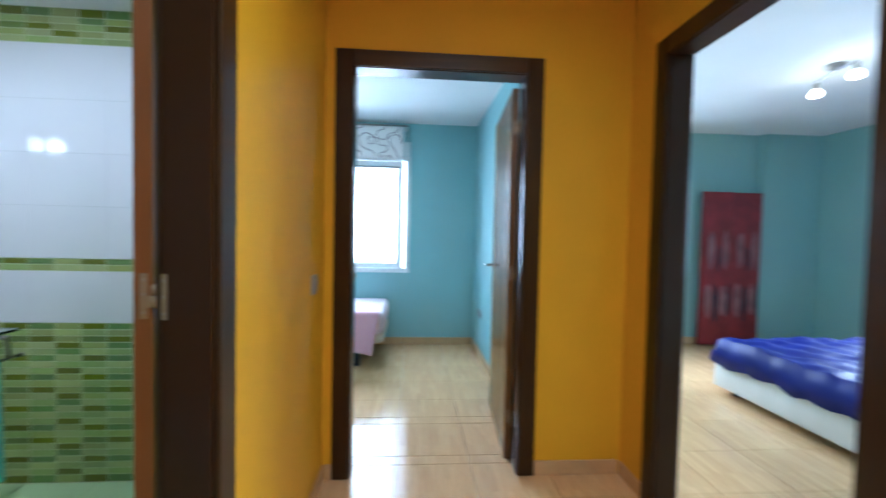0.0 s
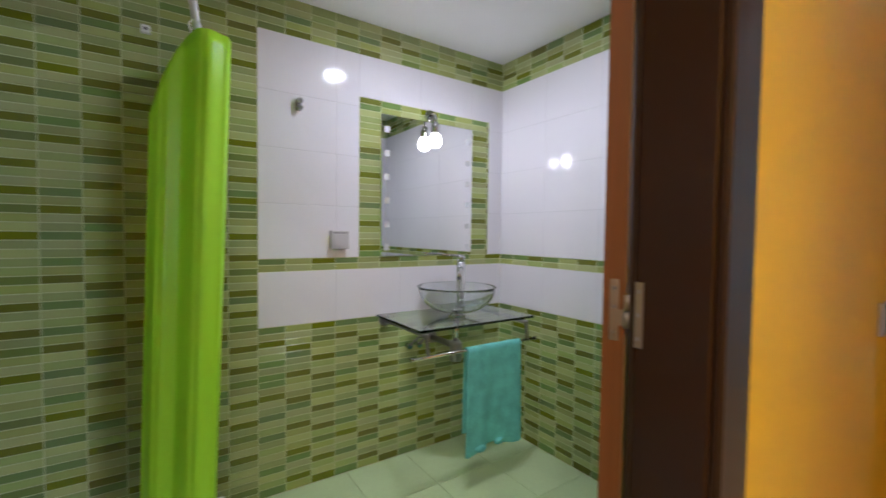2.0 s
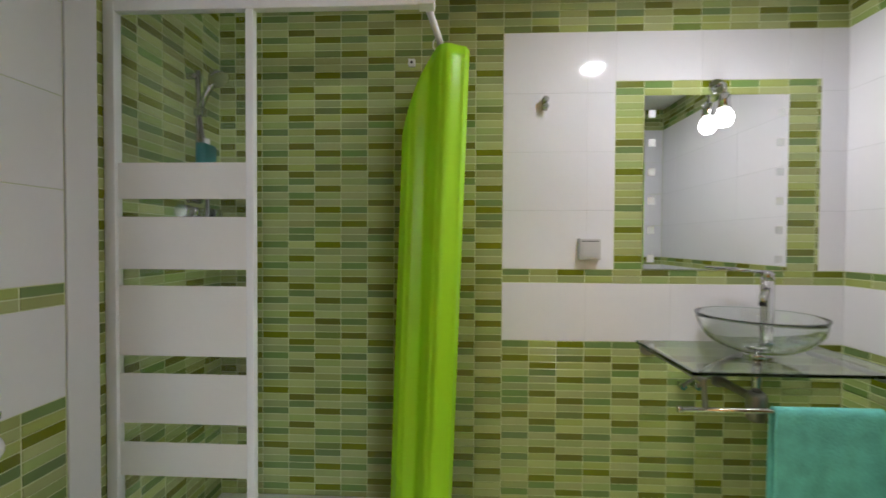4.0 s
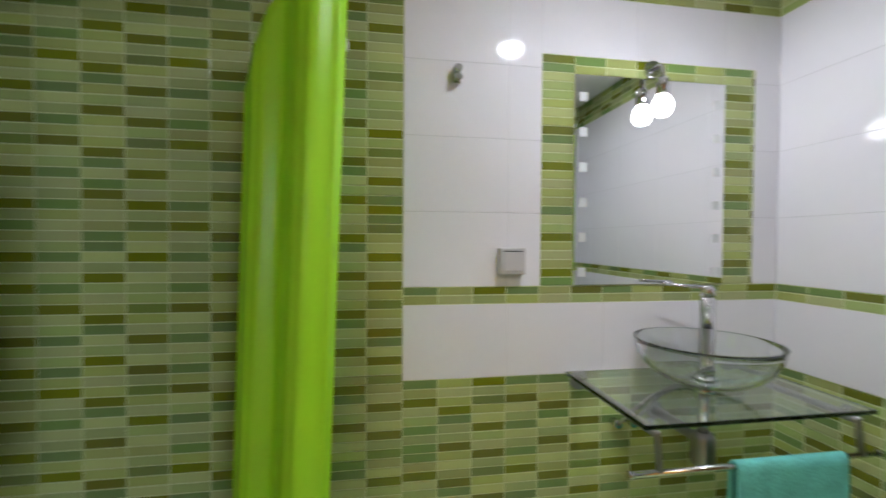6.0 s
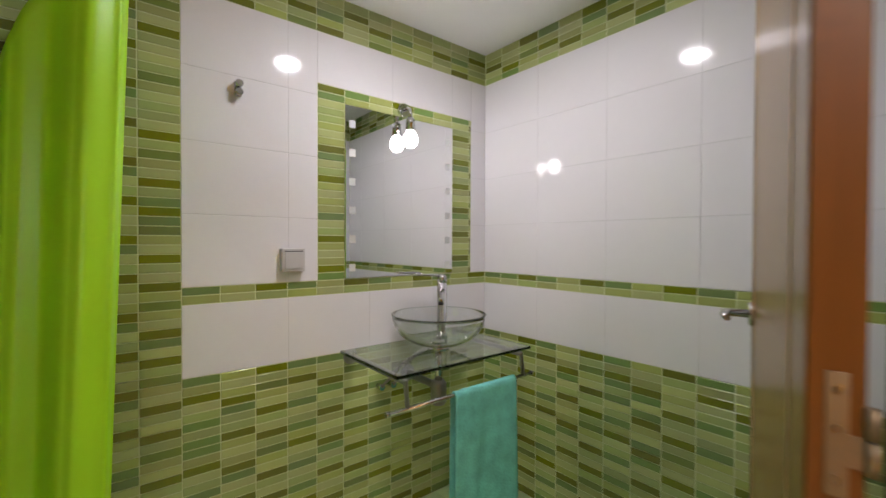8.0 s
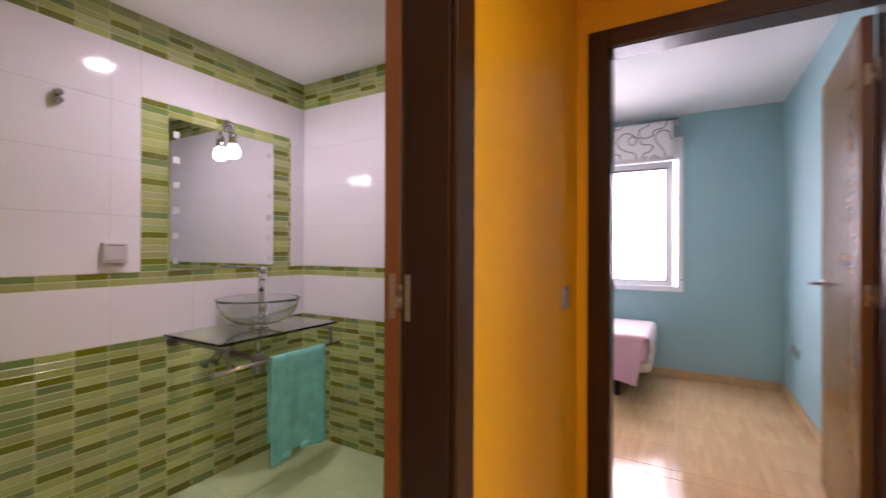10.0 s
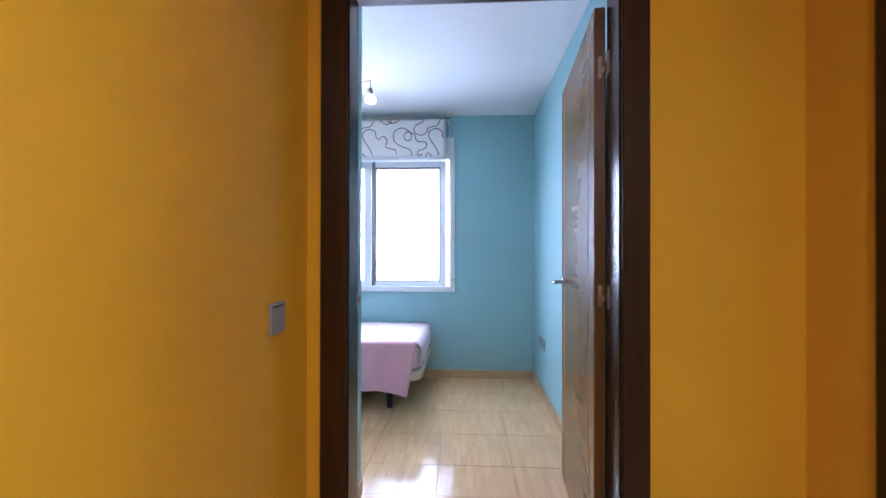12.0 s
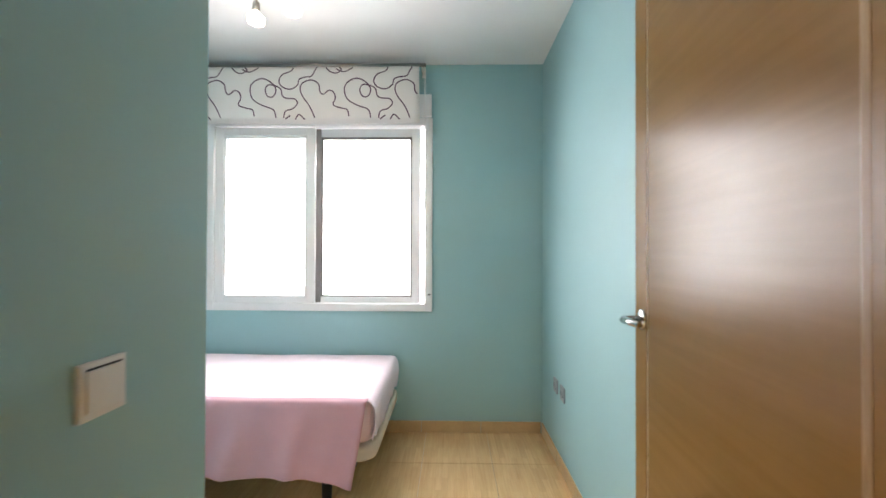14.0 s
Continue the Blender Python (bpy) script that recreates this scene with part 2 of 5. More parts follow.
M_DARKP = material("dark_blue_painted_patch", (0.018, 0.016, 0.035), 0.6, 0, 0.3, 9, 50, 0.03)
M_PALE = material("pale_painted_patch", (0.24, 0.12, 0.12), 0.6, 0, 0.4, 9, 50, 0.03)
M_FABRIC = material("off_white_blind_fabric", (0.74, 0.71, 0.70), 0.9, 0, 0.03, 8, 260, 0.2)
M_PLUM = material("plum_printed_line", (0.085, 0.03, 0.075), 0.85, 0, 0.1, 9, 100, 0.0)
M_BULB = glow_material("lit_bulb", (1.0, 0.95, 0.9), 18)
M_WBULB = glow_material("lit_warm_bulb", (1.0, 0.86, 0.62), 11)
M_PANEL = glow_material("lit_ceiling_disc", (1.0, 0.96, 0.9), 10)
M_DAY = glow_material("bright_overcast_daylight", (1.0, 1.0, 1.0), 5.0)
M_TEALP = material("teal_plastic", (0.01, 0.16, 0.15), 0.4, 0, 0.05, 10, 100, 0.0)

for _m, _s in ((M_WENGE, 0.28), (M_WENGE_H, 0.5), (M_JAMB, 0.25), (M_LEAF, 0.2), (M_LEAF_V, 0.2)):
    _m.node_tree.nodes["Principled BSDF"].inputs["Specular IOR Level"].default_value = _s
    _r = _m.node_tree.nodes["Principled BSDF"].inputs["Roughness"].links[0].from_node
    _mean = (_r.inputs["To Min"].default_value + _r.inputs["To Max"].default_value) / 2
    _r.inputs["To Min"].default_value, _r.inputs["To Max"].default_value = _mean - 0.012, _mean + 0.012

# lime shower curtain: part of the light passes through the sheet
M_LIME = material("lime_green_vinyl", (0.50, 0.84, 0.018), 0.36, 0, 0.05, 4, 70, 0.05)
_nt = M_LIME.node_tree
_tr = _nt.nodes.new("ShaderNodeBsdfTranslucent")
_tr.inputs["Color"].default_value = (0.56, 0.96, 0.03, 1)
_mx = _nt.nodes.new("ShaderNodeMixShader")
_mx.inputs[0].default_value = 0.38
_nt.links.new(_nt.nodes["Principled BSDF"].outputs[0], _mx.inputs[1])
_nt.links.new(_tr.outputs[0], _mx.inputs[2])
_nt.links.new(_mx.outputs[0], _nt.nodes["Material Output"].inputs["Surface"])

# ---------- mesh helpers ----------


def box(bm, x0, y0, z0, x1, y1, z1, bevel=0.0, seg=1):
    """An axis-aligned block, its edges rounded by bevel."""
    vs = [bm.verts.new((x, y, z)) for x in (x0, x1) for y in (y0, y1) for z in (z0, z1)]
    fs = [bm.faces.new([vs[i] for i in q]) for q in ((0, 1, 3, 2), (4, 6, 7, 5), (0, 4, 5, 1), (2, 3, 7, 6), (0, 2, 6, 4), (1, 5, 7, 3))]
    if bevel:
        es = {e for f in fs for e in f.edges}
        bmesh.ops.bevel(bm, geom=list(es), offset=bevel, segments=seg, affect="EDGES", profile=0.6)
    return bm


def tube(bm, path, radius, sides=10, cap=True):
    """A round bar along the points of path; radius may be a list."""
    pts = [Vector(p) for p in path]
    rs = radius if isinstance(radius, (list, tuple)) else [radius] * len(pts)
    rings, up = [], None
    for i, p in enumerate(pts):
        d = (pts[min(i + 1, len(pts) - 1)] - pts[max(i - 1, 0)]).normalized()
        if up is None:
            up = d.orthogonal().normalized()
        up = (up - d * up.dot(d)).normalized()
        side = d.cross(up)
        rings.append([bm.verts.new(p + rs[i] * (math.cos(a) * up + math.sin(a) * side)) for a in (2 * math.pi * k / sides for k in range(sides))])
    for a, b in zip(rings, rings[1:]):
        for k in range(sides):
            f = bm.faces.new((a[k], a[(k + 1) % sides], b[(k + 1) % sides], b[k]))
            f.smooth = True
    if cap:
        bm.faces.new(list(reversed(rings[0])))
        bm.faces.new(rings[-1])
    return bm


def lathe(bm, profile, cx, cy, sides=32, closed=False):
    """A turned body from (radius, height) pairs round an upright axis."""
    rings = []
    for r, z in profile:
        if r < 1e-5:
            rings.append([bm.verts.new((cx, cy, z))])
        else:
            rings.append([bm.verts.new((cx + r * math.cos(2 * math.pi * k / sides), cy + r * math.sin(2 * math.pi * k / sides), z)) for k in range(sides)])
    pairs = list(zip(rings, rings[1:])) + ([(rings[-1], rings[0])] if closed else [])
    for a, b in pairs:
        for k in range(sides):
            q = [a[k % len(a)], a[(k + 1) % len(a)], b[(k + 1) % len(b)], b[k % len(b)]]
            q = list(dict.fromkeys(q))
            if len(q) > 2:
                bm.faces.new(q).smooth = True
    return bm


def sheet(bm, fn, nu, nv, thick=0.0):
    """A surface fn(u, v) on a grid, u and v from 0 to 1, doubled and closed where thick is given."""
    def layer(off):
        return [[bm.verts.new(Vector(fn(i / nu, j / nv)) + off) for j in range(nv + 1)] for i in range(nu + 1)]
    g = layer(Vector((0, 0, 0)))
    for i in range(nu):
        for j in range(nv):
            bm.faces.new((g[i][j], g[i + 1][j], g[i + 1][j + 1], g[i][j + 1])).smooth = True
    if thick:
        bmesh.ops.recalc_face_normals(bm, faces=bm.faces)
        bmesh.ops.solidify(bm, geom=bm.faces[:], thickness=thick)
    return bm


def rounded(bm, x0, y0, z0, x1, y1, z1, r, soft):
    """A slab with round plan corners and soft upper and lower edges."""
    def ring(inset, z):
        out = []
        for cx, cy, a0 in ((x1 - r, y1 - r, 0), (x0 + r, y1 - r, 90), (x0 + r, y0 + r, 180), (x1 - r, y0 + r, 270)):
            for k in range(7):
                a = radians(a0 + 15 * k)
                out.append(bm.verts.new((cx + (r - inset) * math.cos(a), cy + (r - inset) * math.sin(a), z)))
        return out
    levels = [(soft, z0), (soft * 0.3, z0 + soft * 0.3), (0, z0 + soft), (0, z1 - soft), (soft * 0.3, z1 - soft * 0.3), (soft, z1)]
    rs = [ring(i, z) for i, z in levels]
    for a, b in zip(rs, rs[1:]):
        for k in range(len(a)):
            bm.faces.new((a[k], a[(k + 1) % len(a)], b[(k + 1) % len(a)], b[k])).smooth = True
    bm.faces.new(list(reversed(rs[0])))
    bm.faces.new(rs[-1])
    return bm


def part(name, bm, mat, parent=None, label="", local=False):
    """Links bm as one mesh, under parent if given; local: its numbers are the parent's own."""
    me = bpy.data.meshes.new(name)
    bmesh.ops.recalc_face_normals(bm, faces=bm.faces)
    bm.to_mesh(me)
    bm.free()
    me.materials.append(mat)
    ob = new(name, me)
    if parent:
        ob.parent = parent
        if not local:
            ob.matrix_parent_inverse = parent.matrix_basis.inverted()
    if label:
        ob["label"] = label
    return ob


def thing(name, label, category, group="", at=(0, 0, 0), kind=""):
    ob = new(name)
    ob.empty_display_size = 0.05
    ob.location = at
    return tagged(ob, label, category, group, kind)


def B():
    return bmesh.new()


def blocks(name, boxes, mat, label, category, bevel=0.0):
    bm = B()
    for b in boxes:
        box(bm, *b, bevel)
    return tagged(part(name, bm, mat), label, category, kind="structure")

# ---------- the setting ----------
HX, EX, Y_END, Y_BED = -0.153, 1.39, 2.668, 2.785     # hall side walls, end wall, its bedroom face
BW, BE, BS, BN, BC = -1.89, -0.262, 0.02, 2.685, 2.258  # bathroom faces and ceiling
RW, RE, RN, RC, RCOR = -2.30, 0.985, 5.29, 2.46, 3.374   # bedroom faces, ceiling, corner of the entry
MX, ME, MN, MS, MC = 1.49, 5.12, 5.35, 0.0, 2.50         # master bedroom faces, ceiling
HC, HS = 2.48, -1.3                                      # hall ceiling, hall south wall
D1A, D1B = 0.69, 1.527                                   # bathroom doorway
D2A, D2B = -0.036, 0.856                                 # bedroom doorway
D3A, D3B = 1.49, 2.368                                   # master bedroom doorway
DOOR_H = 2.04

blocks("wall_hall_west", [(BE + 0.01, HS - 0.1, 0, HX, D1A, HC), (BE + 0.01, D1A, DOOR_H + 0.03, HX, D1B, HC), (BE + 0.01, D1B, 0, HX, Y_END, HC)],
       M_YELLOW, "yellow painted hall wall with a doorway", "wall")
blocks("wall_hall_end", [(BE + 0.01, Y_END, 0, D2A, Y_BED - 0.01, HC), (D2A, Y_END, DOOR_H + 0.03, D2B, Y_BED - 0.01, HC), (D2B, Y_END, 0, MX + 0.1, Y_BED - 0.01, HC)],
       M_YELLOW, "yellow painted end wall round a dark doorway", "wall")
blocks("wall_hall_east", [(EX, HS - 0.1, 0, MX - 0.01, D3A, HC), (EX, D3A, DOOR_H + 0.03, MX - 0.01, D3B, HC), (EX, D3B, 0, MX - 0.01, Y_END, HC)],
       M_YELLOW, "yellow painted hall wall with a doorway", "wall")
blocks("wall_hall_south", [(HX, HS - 0.1, 0, EX, HS, HC)], M_YELLOW, "yellow painted wall closing the hall", "wall")
blocks("ceiling_hall", [(HX - 0.15, HS - 0.1, HC, MX, Y_BED, HC + 0.08)], M_WHITE, "white painted hall ceiling", "ceiling")

# small blue bedroom
blocks("wall_bedroom_entry", [(RW, Y_BED - 0.01, 0, -0.155, RCOR, RC), (-0.155, Y_BED - 0.01, 0, D2A, Y_BED, RC), (D2A, Y_BED - 0.01, DOOR_H + 0.03, D2B, Y_BED, RC),
       (D2B, Y_BED - 0.01, 0, RE, Y_BED, RC)], M_BLUE, "turquoise painted wall beside the bedroom door", "wall")
blocks("wall_bedroom_east", [(RE, Y_BED, 0, RE + 0.1, RN + 0.25, RC)], M_BLUE, "turquoise painted bedroom side wall", "wall")
blocks("wall_bedroom_west", [(RW - 0.1, RCOR, 0, RW, RN + 0.25, RC)], M_BLUE, "turquoise painted bedroom wall", "wall")
WX0, WX1, WZ0, WZ1 = -1.262, 0.229, 0.818, 2.10
blocks("wall_bedroom_window", [(RW, RN, 0, WX0, RN + 0.25, RC), (WX1, RN, 0, RE, RN + 0.25, RC), (WX0, RN, 0, WX1, RN + 0.25, WZ0), (WX0, RN, WZ1, WX1, RN + 0.25, RC)],
       M_BLUE, "turquoise painted wall round a sliding window", "wall")
blocks("ceiling_bedroom", [(RW - 0.1, Y_BED - 0.01, RC, RE + 0.1, RN + 0.25, RC + 0.08)], M_WHITE, "white painted bedroom ceiling", "ceiling")

# master bedroom
blocks("wall_master_west", [(MX - 0.01, MS, 0, MX, D3A, MC), (MX - 0.01, D3A, DOOR_H + 0.03, MX, D3B, MC), (MX - 0.01, D3B, 0, MX, MN, MC)], M_TEAL, "teal painted wall round a doorway", "wall")
# The hole at x 1.7 to 3.0 is made up for the side fill.
blocks("wall_master_north", [(MX, MN, 0, 1.7, MN + 0.1, MC), (1.7, MN, 0, 3.0, MN + 0.1, 0.85), (1.7, MN, 2.15, 3.0, MN + 0.1, MC), (3.0, MN, 0, ME, MN + 0.1, MC), (4.40, MN - 0.09, 0, ME, MN, MC)], M_TEAL, "teal painted wall with an added unseen opening and shallow pillar", "wall")
# The opening is assumed, out of view, to go with the east fill.
blocks("wall_master_east", [(ME, MS, 0, ME + 0.1, 2.85, MC), (ME, 4.35, 0, ME + 0.1, MN + 0.1, MC), (ME, 2.85, 0, ME + 0.1, 4.35, 0.85), (ME, 2.85, 2.15, ME + 0.1, 4.35, MC)], M_TEAL,
       "teal painted wall with an assumed unseen opening", "wall")
blocks("wall_master_south", [(MX, MS - 0.1, 0, ME + 0.1, MS, MC)], M_TEAL, "teal painted bedroom wall", "wall")
blocks("ceiling_master", [(MX - 0.05, MS - 0.1, MC, ME + 0.1, MN + 0.1, MC + 0.08)], M_WHITE, "white painted bedroom ceiling", "ceiling")

# bathroom shells, in grout; the glazed pieces are set on them at the end of the file
T = 0.003
wall_bath_w = blocks("wall_bath_west", [(BW - 0.12, BS - 0.12, 0, BW, BN + 0.09, BC)], M_GROUT, "bathroom wall of green mosaic and white tiles", "wall")
wall_bath_n = blocks("wall_bath_north", [(BW, BN, 0, BE, BN + 0.09, BC)], M_GROUT, "bathroom wall of white tiles over green mosaic", "wall")
wall_bath_s = blocks("wall_bath_south", [(BW, BS - 0.12, 0, BE, BS, BC)], M_GROUT, "bathroom wall of white tiles and green mosaic", "wall")
wall_bath_e = blocks("wall_bath_east", [(BE, BS - 0.12, 0, BE + 0.01, D1A, BC), (BE, D1A, DOOR_H + 0.03, BE + 0.01, D1B, BC), (BE, D1B, 0, BE + 0.01, BN + 0.09, BC)], M_GROUT,
                     "tiled bathroom wall round the doorway", "wall")
blocks("ceiling_bath", [(BW - 0.12, BS - 0.12, BC, BE + 0.01, BN + 0.09, BC + 0.06)], M_WHITE, "white painted bathroom ceiling", "ceiling")

floor_main = blocks("floor", [(RW - 0.1, HS - 0.1, -0.12, MX, RN + 0.25, -0.006), (MX, MS - 0.1, -0.12, ME + 0.1, MN + 0.1, -0.006)], M_JOINT, "floor of parquet-print stoneware tiles", "floor")
floor_bath = blocks("floor_bathroom", [(BW, BS, -0.006, BE, BN, -0.004)], M_GROUT, "bathroom floor of pale green tiles", "floor")
blocks("threshold", [(BE, D1A, -0.006, HX, D1B, 0.004)], M_SKIRT, "tan stone threshold under the bathroom door", "threshold", 0.002)


def skirting(name, runs, label):
    """Low tiles along walls: runs of x0, y0, x1, y1 footprints, cut into lengths."""
    root = thing(name, label, "skirting", kind="structure")
    for x0, y0, x1, y1 in runs:
        along = max(x1 - x0, y1 - y0)
        n = max(1, round(along / 0.395))
        for i in range(n):
            a, b = i / n * along + 0.001, (i + 1) / n * along - 0.001
            bm = B()
            if x1 - x0 > y1 - y0:
                box(bm, x0 + a, y0, 0, x0 + b, y1, 0.075, 0.002)
            else:
                box(bm, x0, y0 + a, 0, x1, y0 + b, 0.075, 0.002)
            part("skirting_tile", bm, M_SKIRT, root)


skirting("baseboard_bedroom", [(-2.2, RN - 0.01, RE - 0.012, RN), (RE - 0.01, 2.87, RE, RN - 0.012), (-0.155, 2.83, -0.145, RCOR)], "tan tiled skirting round the blue bedroom")
skirting("baseboard_hall", [(HX, 1.60, HX + 0.01, Y_END), (HX + 0.012, Y_END - 0.01, -0.106, Y_END), (0.928, Y_END - 0.01, EX - 0.012, Y_END), (EX - 0.01, 2.44, EX, Y_END - 0.012),
                            (HX, HS, HX + 0.01, 0.55), (EX - 0.01, HS, EX, 1.38)], "tan tiled skirting along the yellow hall")
skirting("baseboard_master", [(MX + 0.1, MN - 0.01, 4.40, MN), (4.40, MN - 0.1, ME, MN - 0.09)], "tan tiled skirting in the master bedroom")


# ---------- doors ----------
def door_frame(name, label, wx0, wx1, a0, a1, axis, faces=(True, True)):
    """Lining and casings of a doorway: a0..a1 along the wall, wx0..wx1 through it; axis 'x' when the wall runs along x."""
    root = thing(name, label, "door frame", kind="structure")

    def put(pname, u0, v0, z0, u1, v1, z1, mat, bev=0.003):
        bm = B()
        if axis == "x":
            box(bm, u0, v0, z0, u1, v1, z1, bev)
        else:
            box(bm, v0, u0, z0, v1, u1, z1, bev)
        return part(pname, bm, mat, root)
    t, c, p = 0.02, 0.09, 0.014
    put("jamb", a0, wx0, 0, a0 + t, wx1, DOOR_H + 0.03, M_JAMB)
    put("jamb", a1 - t, wx0, 0, a1, wx1, DOOR_H + 0.03, M_JAMB)
    put("head", a0 + t, wx0, DOOR_H + 0.008, a1 - t, wx1, DOOR_H + 0.03, M_WENGE_H)
    for face, sgn, on in ((wx0, -1, faces[0]), (wx1, 1, faces[1])):
        if not on:
            continue
        v0, v1 = sorted((face, face + sgn * p))
        put("casing", a0 - c + t, v0, 0, a0 + t - 0.006, v1, DOOR_H + 0.09, M_WENGE)
        put("casing", a1 - t + 0.006, v0, 0, a1 + c - t, v1, DOOR_H + 0.09, M_WENGE)
        put("head_casing", a0 + t - 0.006, v0, DOOR_H + 0.012, a1 - t + 0.006, v1, DOOR_H + 0.09, M_WENGE_H)
    return root


def door_leaf(name, label, hinge, width, rz, across, upright, handle_gap=0.06, handle_z=1.03, band=M_BAND, hinges=(0.25, 1.09, 1.82), half=0.05):
    """A flush leaf that swings about hinge: local x runs from the hinge to the free edge, local y is its thickness."""
    root = thing(name, label, "door", at=hinge)
    root.rotation_euler = (0, 0, radians(rz))
    th = 0.035
    h = DOOR_H - 0.012
    bm = B()
    box(bm, 0.002, 0, 0.012, width, th, h, 0.002)
    leaf = part("leaf", bm, across, root, local=True)
    for side, y in ((-1, -0.0012), (1, th + 0.0012)):
        for x0, x1 in ((0.0, 0.085), (width - 0.085, width)):
            bm = B()
            ya, yb = sorted((y, y - side * 0.0012))
            box(bm, x0 + 0.004, ya, 0.014, x1 - 0.004, yb, h - 0.002)
            part("stile_veneer", bm, upright, leaf, local=True)
        for xl in (0.112, width - 0.087):
            bm = B()
            ya, yb = sorted((y, y - side * 0.0012))
            box(bm, xl - 0.002, ya, 0.014, xl + 0.002, yb, h - 0.002)
            part("inlay_strip", bm, M_LINE, leaf, "pale vertical inlay line", local=True)
    for x in (0.0002, width - 0.0008):
        bm = B()
        box(bm, x, 0.0005, 0.013, x + 0.0016, th - 0.0005, h - 0.001)
        part("edge_band", bm, band, leaf, "brown wooden edge band", local=True)
    for side, y in ((-1, 0.0), (1, th)):
        hx, hz = width - handle_gap, handle_z
        bm = B()
        ring = [(0.0, 0), (0.026, 0), (0.026, 0.006), (0.022, 0.009), (0.0, 0.009)]
        lathe(bm, ring, 0, 0, 24)
        bmesh.ops.rotate(bm, verts=bm.verts, matrix=Matrix.Rotation(radians(-90 * side), 3, "X"))
        bmesh.ops.translate(bm, verts=bm.verts, vec=(hx, y + side * 0.001, hz))
        rose = part("handle_rose", bm, M_CHROME, root, local=True)
        bm = B()
        tube(bm, [(hx, y + side * 0.008, hz), (hx, y + side * 0.045, hz), (hx - 0.012, y + side * 0.052, hz), (hx - 0.06, y + side * 0.054, hz + 0.002), (hx - 0.115, y + side * 0.05, hz + 0.004)],
             [0.009, 0.009, 0.010, 0.009, 0.007], 12)
        part("handle_lever", bm, M_CHROME, rose, "chrome lever handle", local=True)
    for z in hinges:
        bm = B()
        rounded(bm, -0.0015, 0.0095, z - half, 0.0016, 0.0240, z + half, 0.0007, 0.0005)
        box(bm, -0.0014, -0.002, z - half * 0.5, 0.0010, 0.0100, z + half * 0.02, 0.0004)
        hg = part("hinge", bm, M_HINGE, root, "pale bronzed hinge plate with screws", local=True)
        for za, zb in ((-0.55, -0.02), (0.02, 0.5)):
            bm = B()
            tube(bm, [(-0.002, -0.004, z + half * za), (-0.002, -0.004, z + half * zb)], 0.0052, 12)
            part("knuckle", bm, M_HINGE, hg, local=True)
        for dz in (-0.72 * half, 0.1 * half, 0.72 * half):
            bm = B()
            tube(bm, [(-0.0026, 0.0168, z + dz), (-0.0014, 0.0168, z + dz)], 0.0034, 10)
            part("screw", bm, M_STEEL, hg, local=True)
    return root


def hinge_plate(name, hx, hy, z, dx, dy, half=0.05):
    """The fixed half of a hinge, let into a jamb, with its screws."""
    bm = B()
    box(bm, hx, hy, z - half, hx + dx, hy + dy, z + half, 0.0008, 2)
    plate = part(name, bm, M_HINGE)
    for dz in (-0.72 * half, 0, 0.72 * half):
        bm = B()
        c = (hx + dx / 2, hy + dy / 2, z + dz)
        d = (0, -dy / 2 - 0.0006, 0) if dx > dy else (-dx / 2 - 0.0006, 0, 0)
        tube(bm, [c, tuple(p + q for p, q in zip(c, d))], 0.0034, 10)
        part("screw", bm, M_STEEL, plate)
    return plate


frame_bath = door_frame("door_frame_1", "dark stained wooden bathroom door frame", BE, HX, D1A, D1B, "y")
frame_bed = door_frame("door_frame_2", "dark stained wooden bedroom door frame", Y_END, Y_BED, D2A, D2B, "x")
frame_master = door_frame("door_frame_3", "dark stained wooden master bedroom door frame", EX, MX, D3A, D3B, "y")

door_leaf("bathroom_door", "walnut veneer bathroom door standing wide open", (-0.288, 1.523, 0), 0.775, 107.5, M_LEAF, M_LEAF_V, handle_z=1.085)
door_leaf("bedroom_door", "glossy walnut veneer bedroom door standing open", (0.836, Y_BED + 0.016, 0), 0.80, 85.2, M_LEAF, M_LEAF_V, band=M_EDGEBROWN, hinges=(0.25, 1.035, 1.82), half=0.038)
for z in (0.25, 1.09, 1.82):
    p = hinge_plate("hinge_plate", BE + 0.001, D1B - 0.0222, z, 0.013, 0.003)
    p.parent = frame_bath
for z in (0.25, 1.035, 1.82):
    p = hinge_plate("hinge_plate", 0.833, Y_BED - 0.03, z, 0.003, 0.022, 0.038)
    p.parent = frame_bed


bm = B()
box(bm, -0.0162, Y_BED - 0.022, 0.985, -0.0145, Y_BED - 0.003, 1.05, 0.0006)
box(bm, -0.0150, Y_BED - 0.004, 1.005, -0.010, Y_BED + 0.003, 1.030, 0.001)
part("strike_plate", bm, M_STEEL, frame_bed, "brushed steel strike plate")

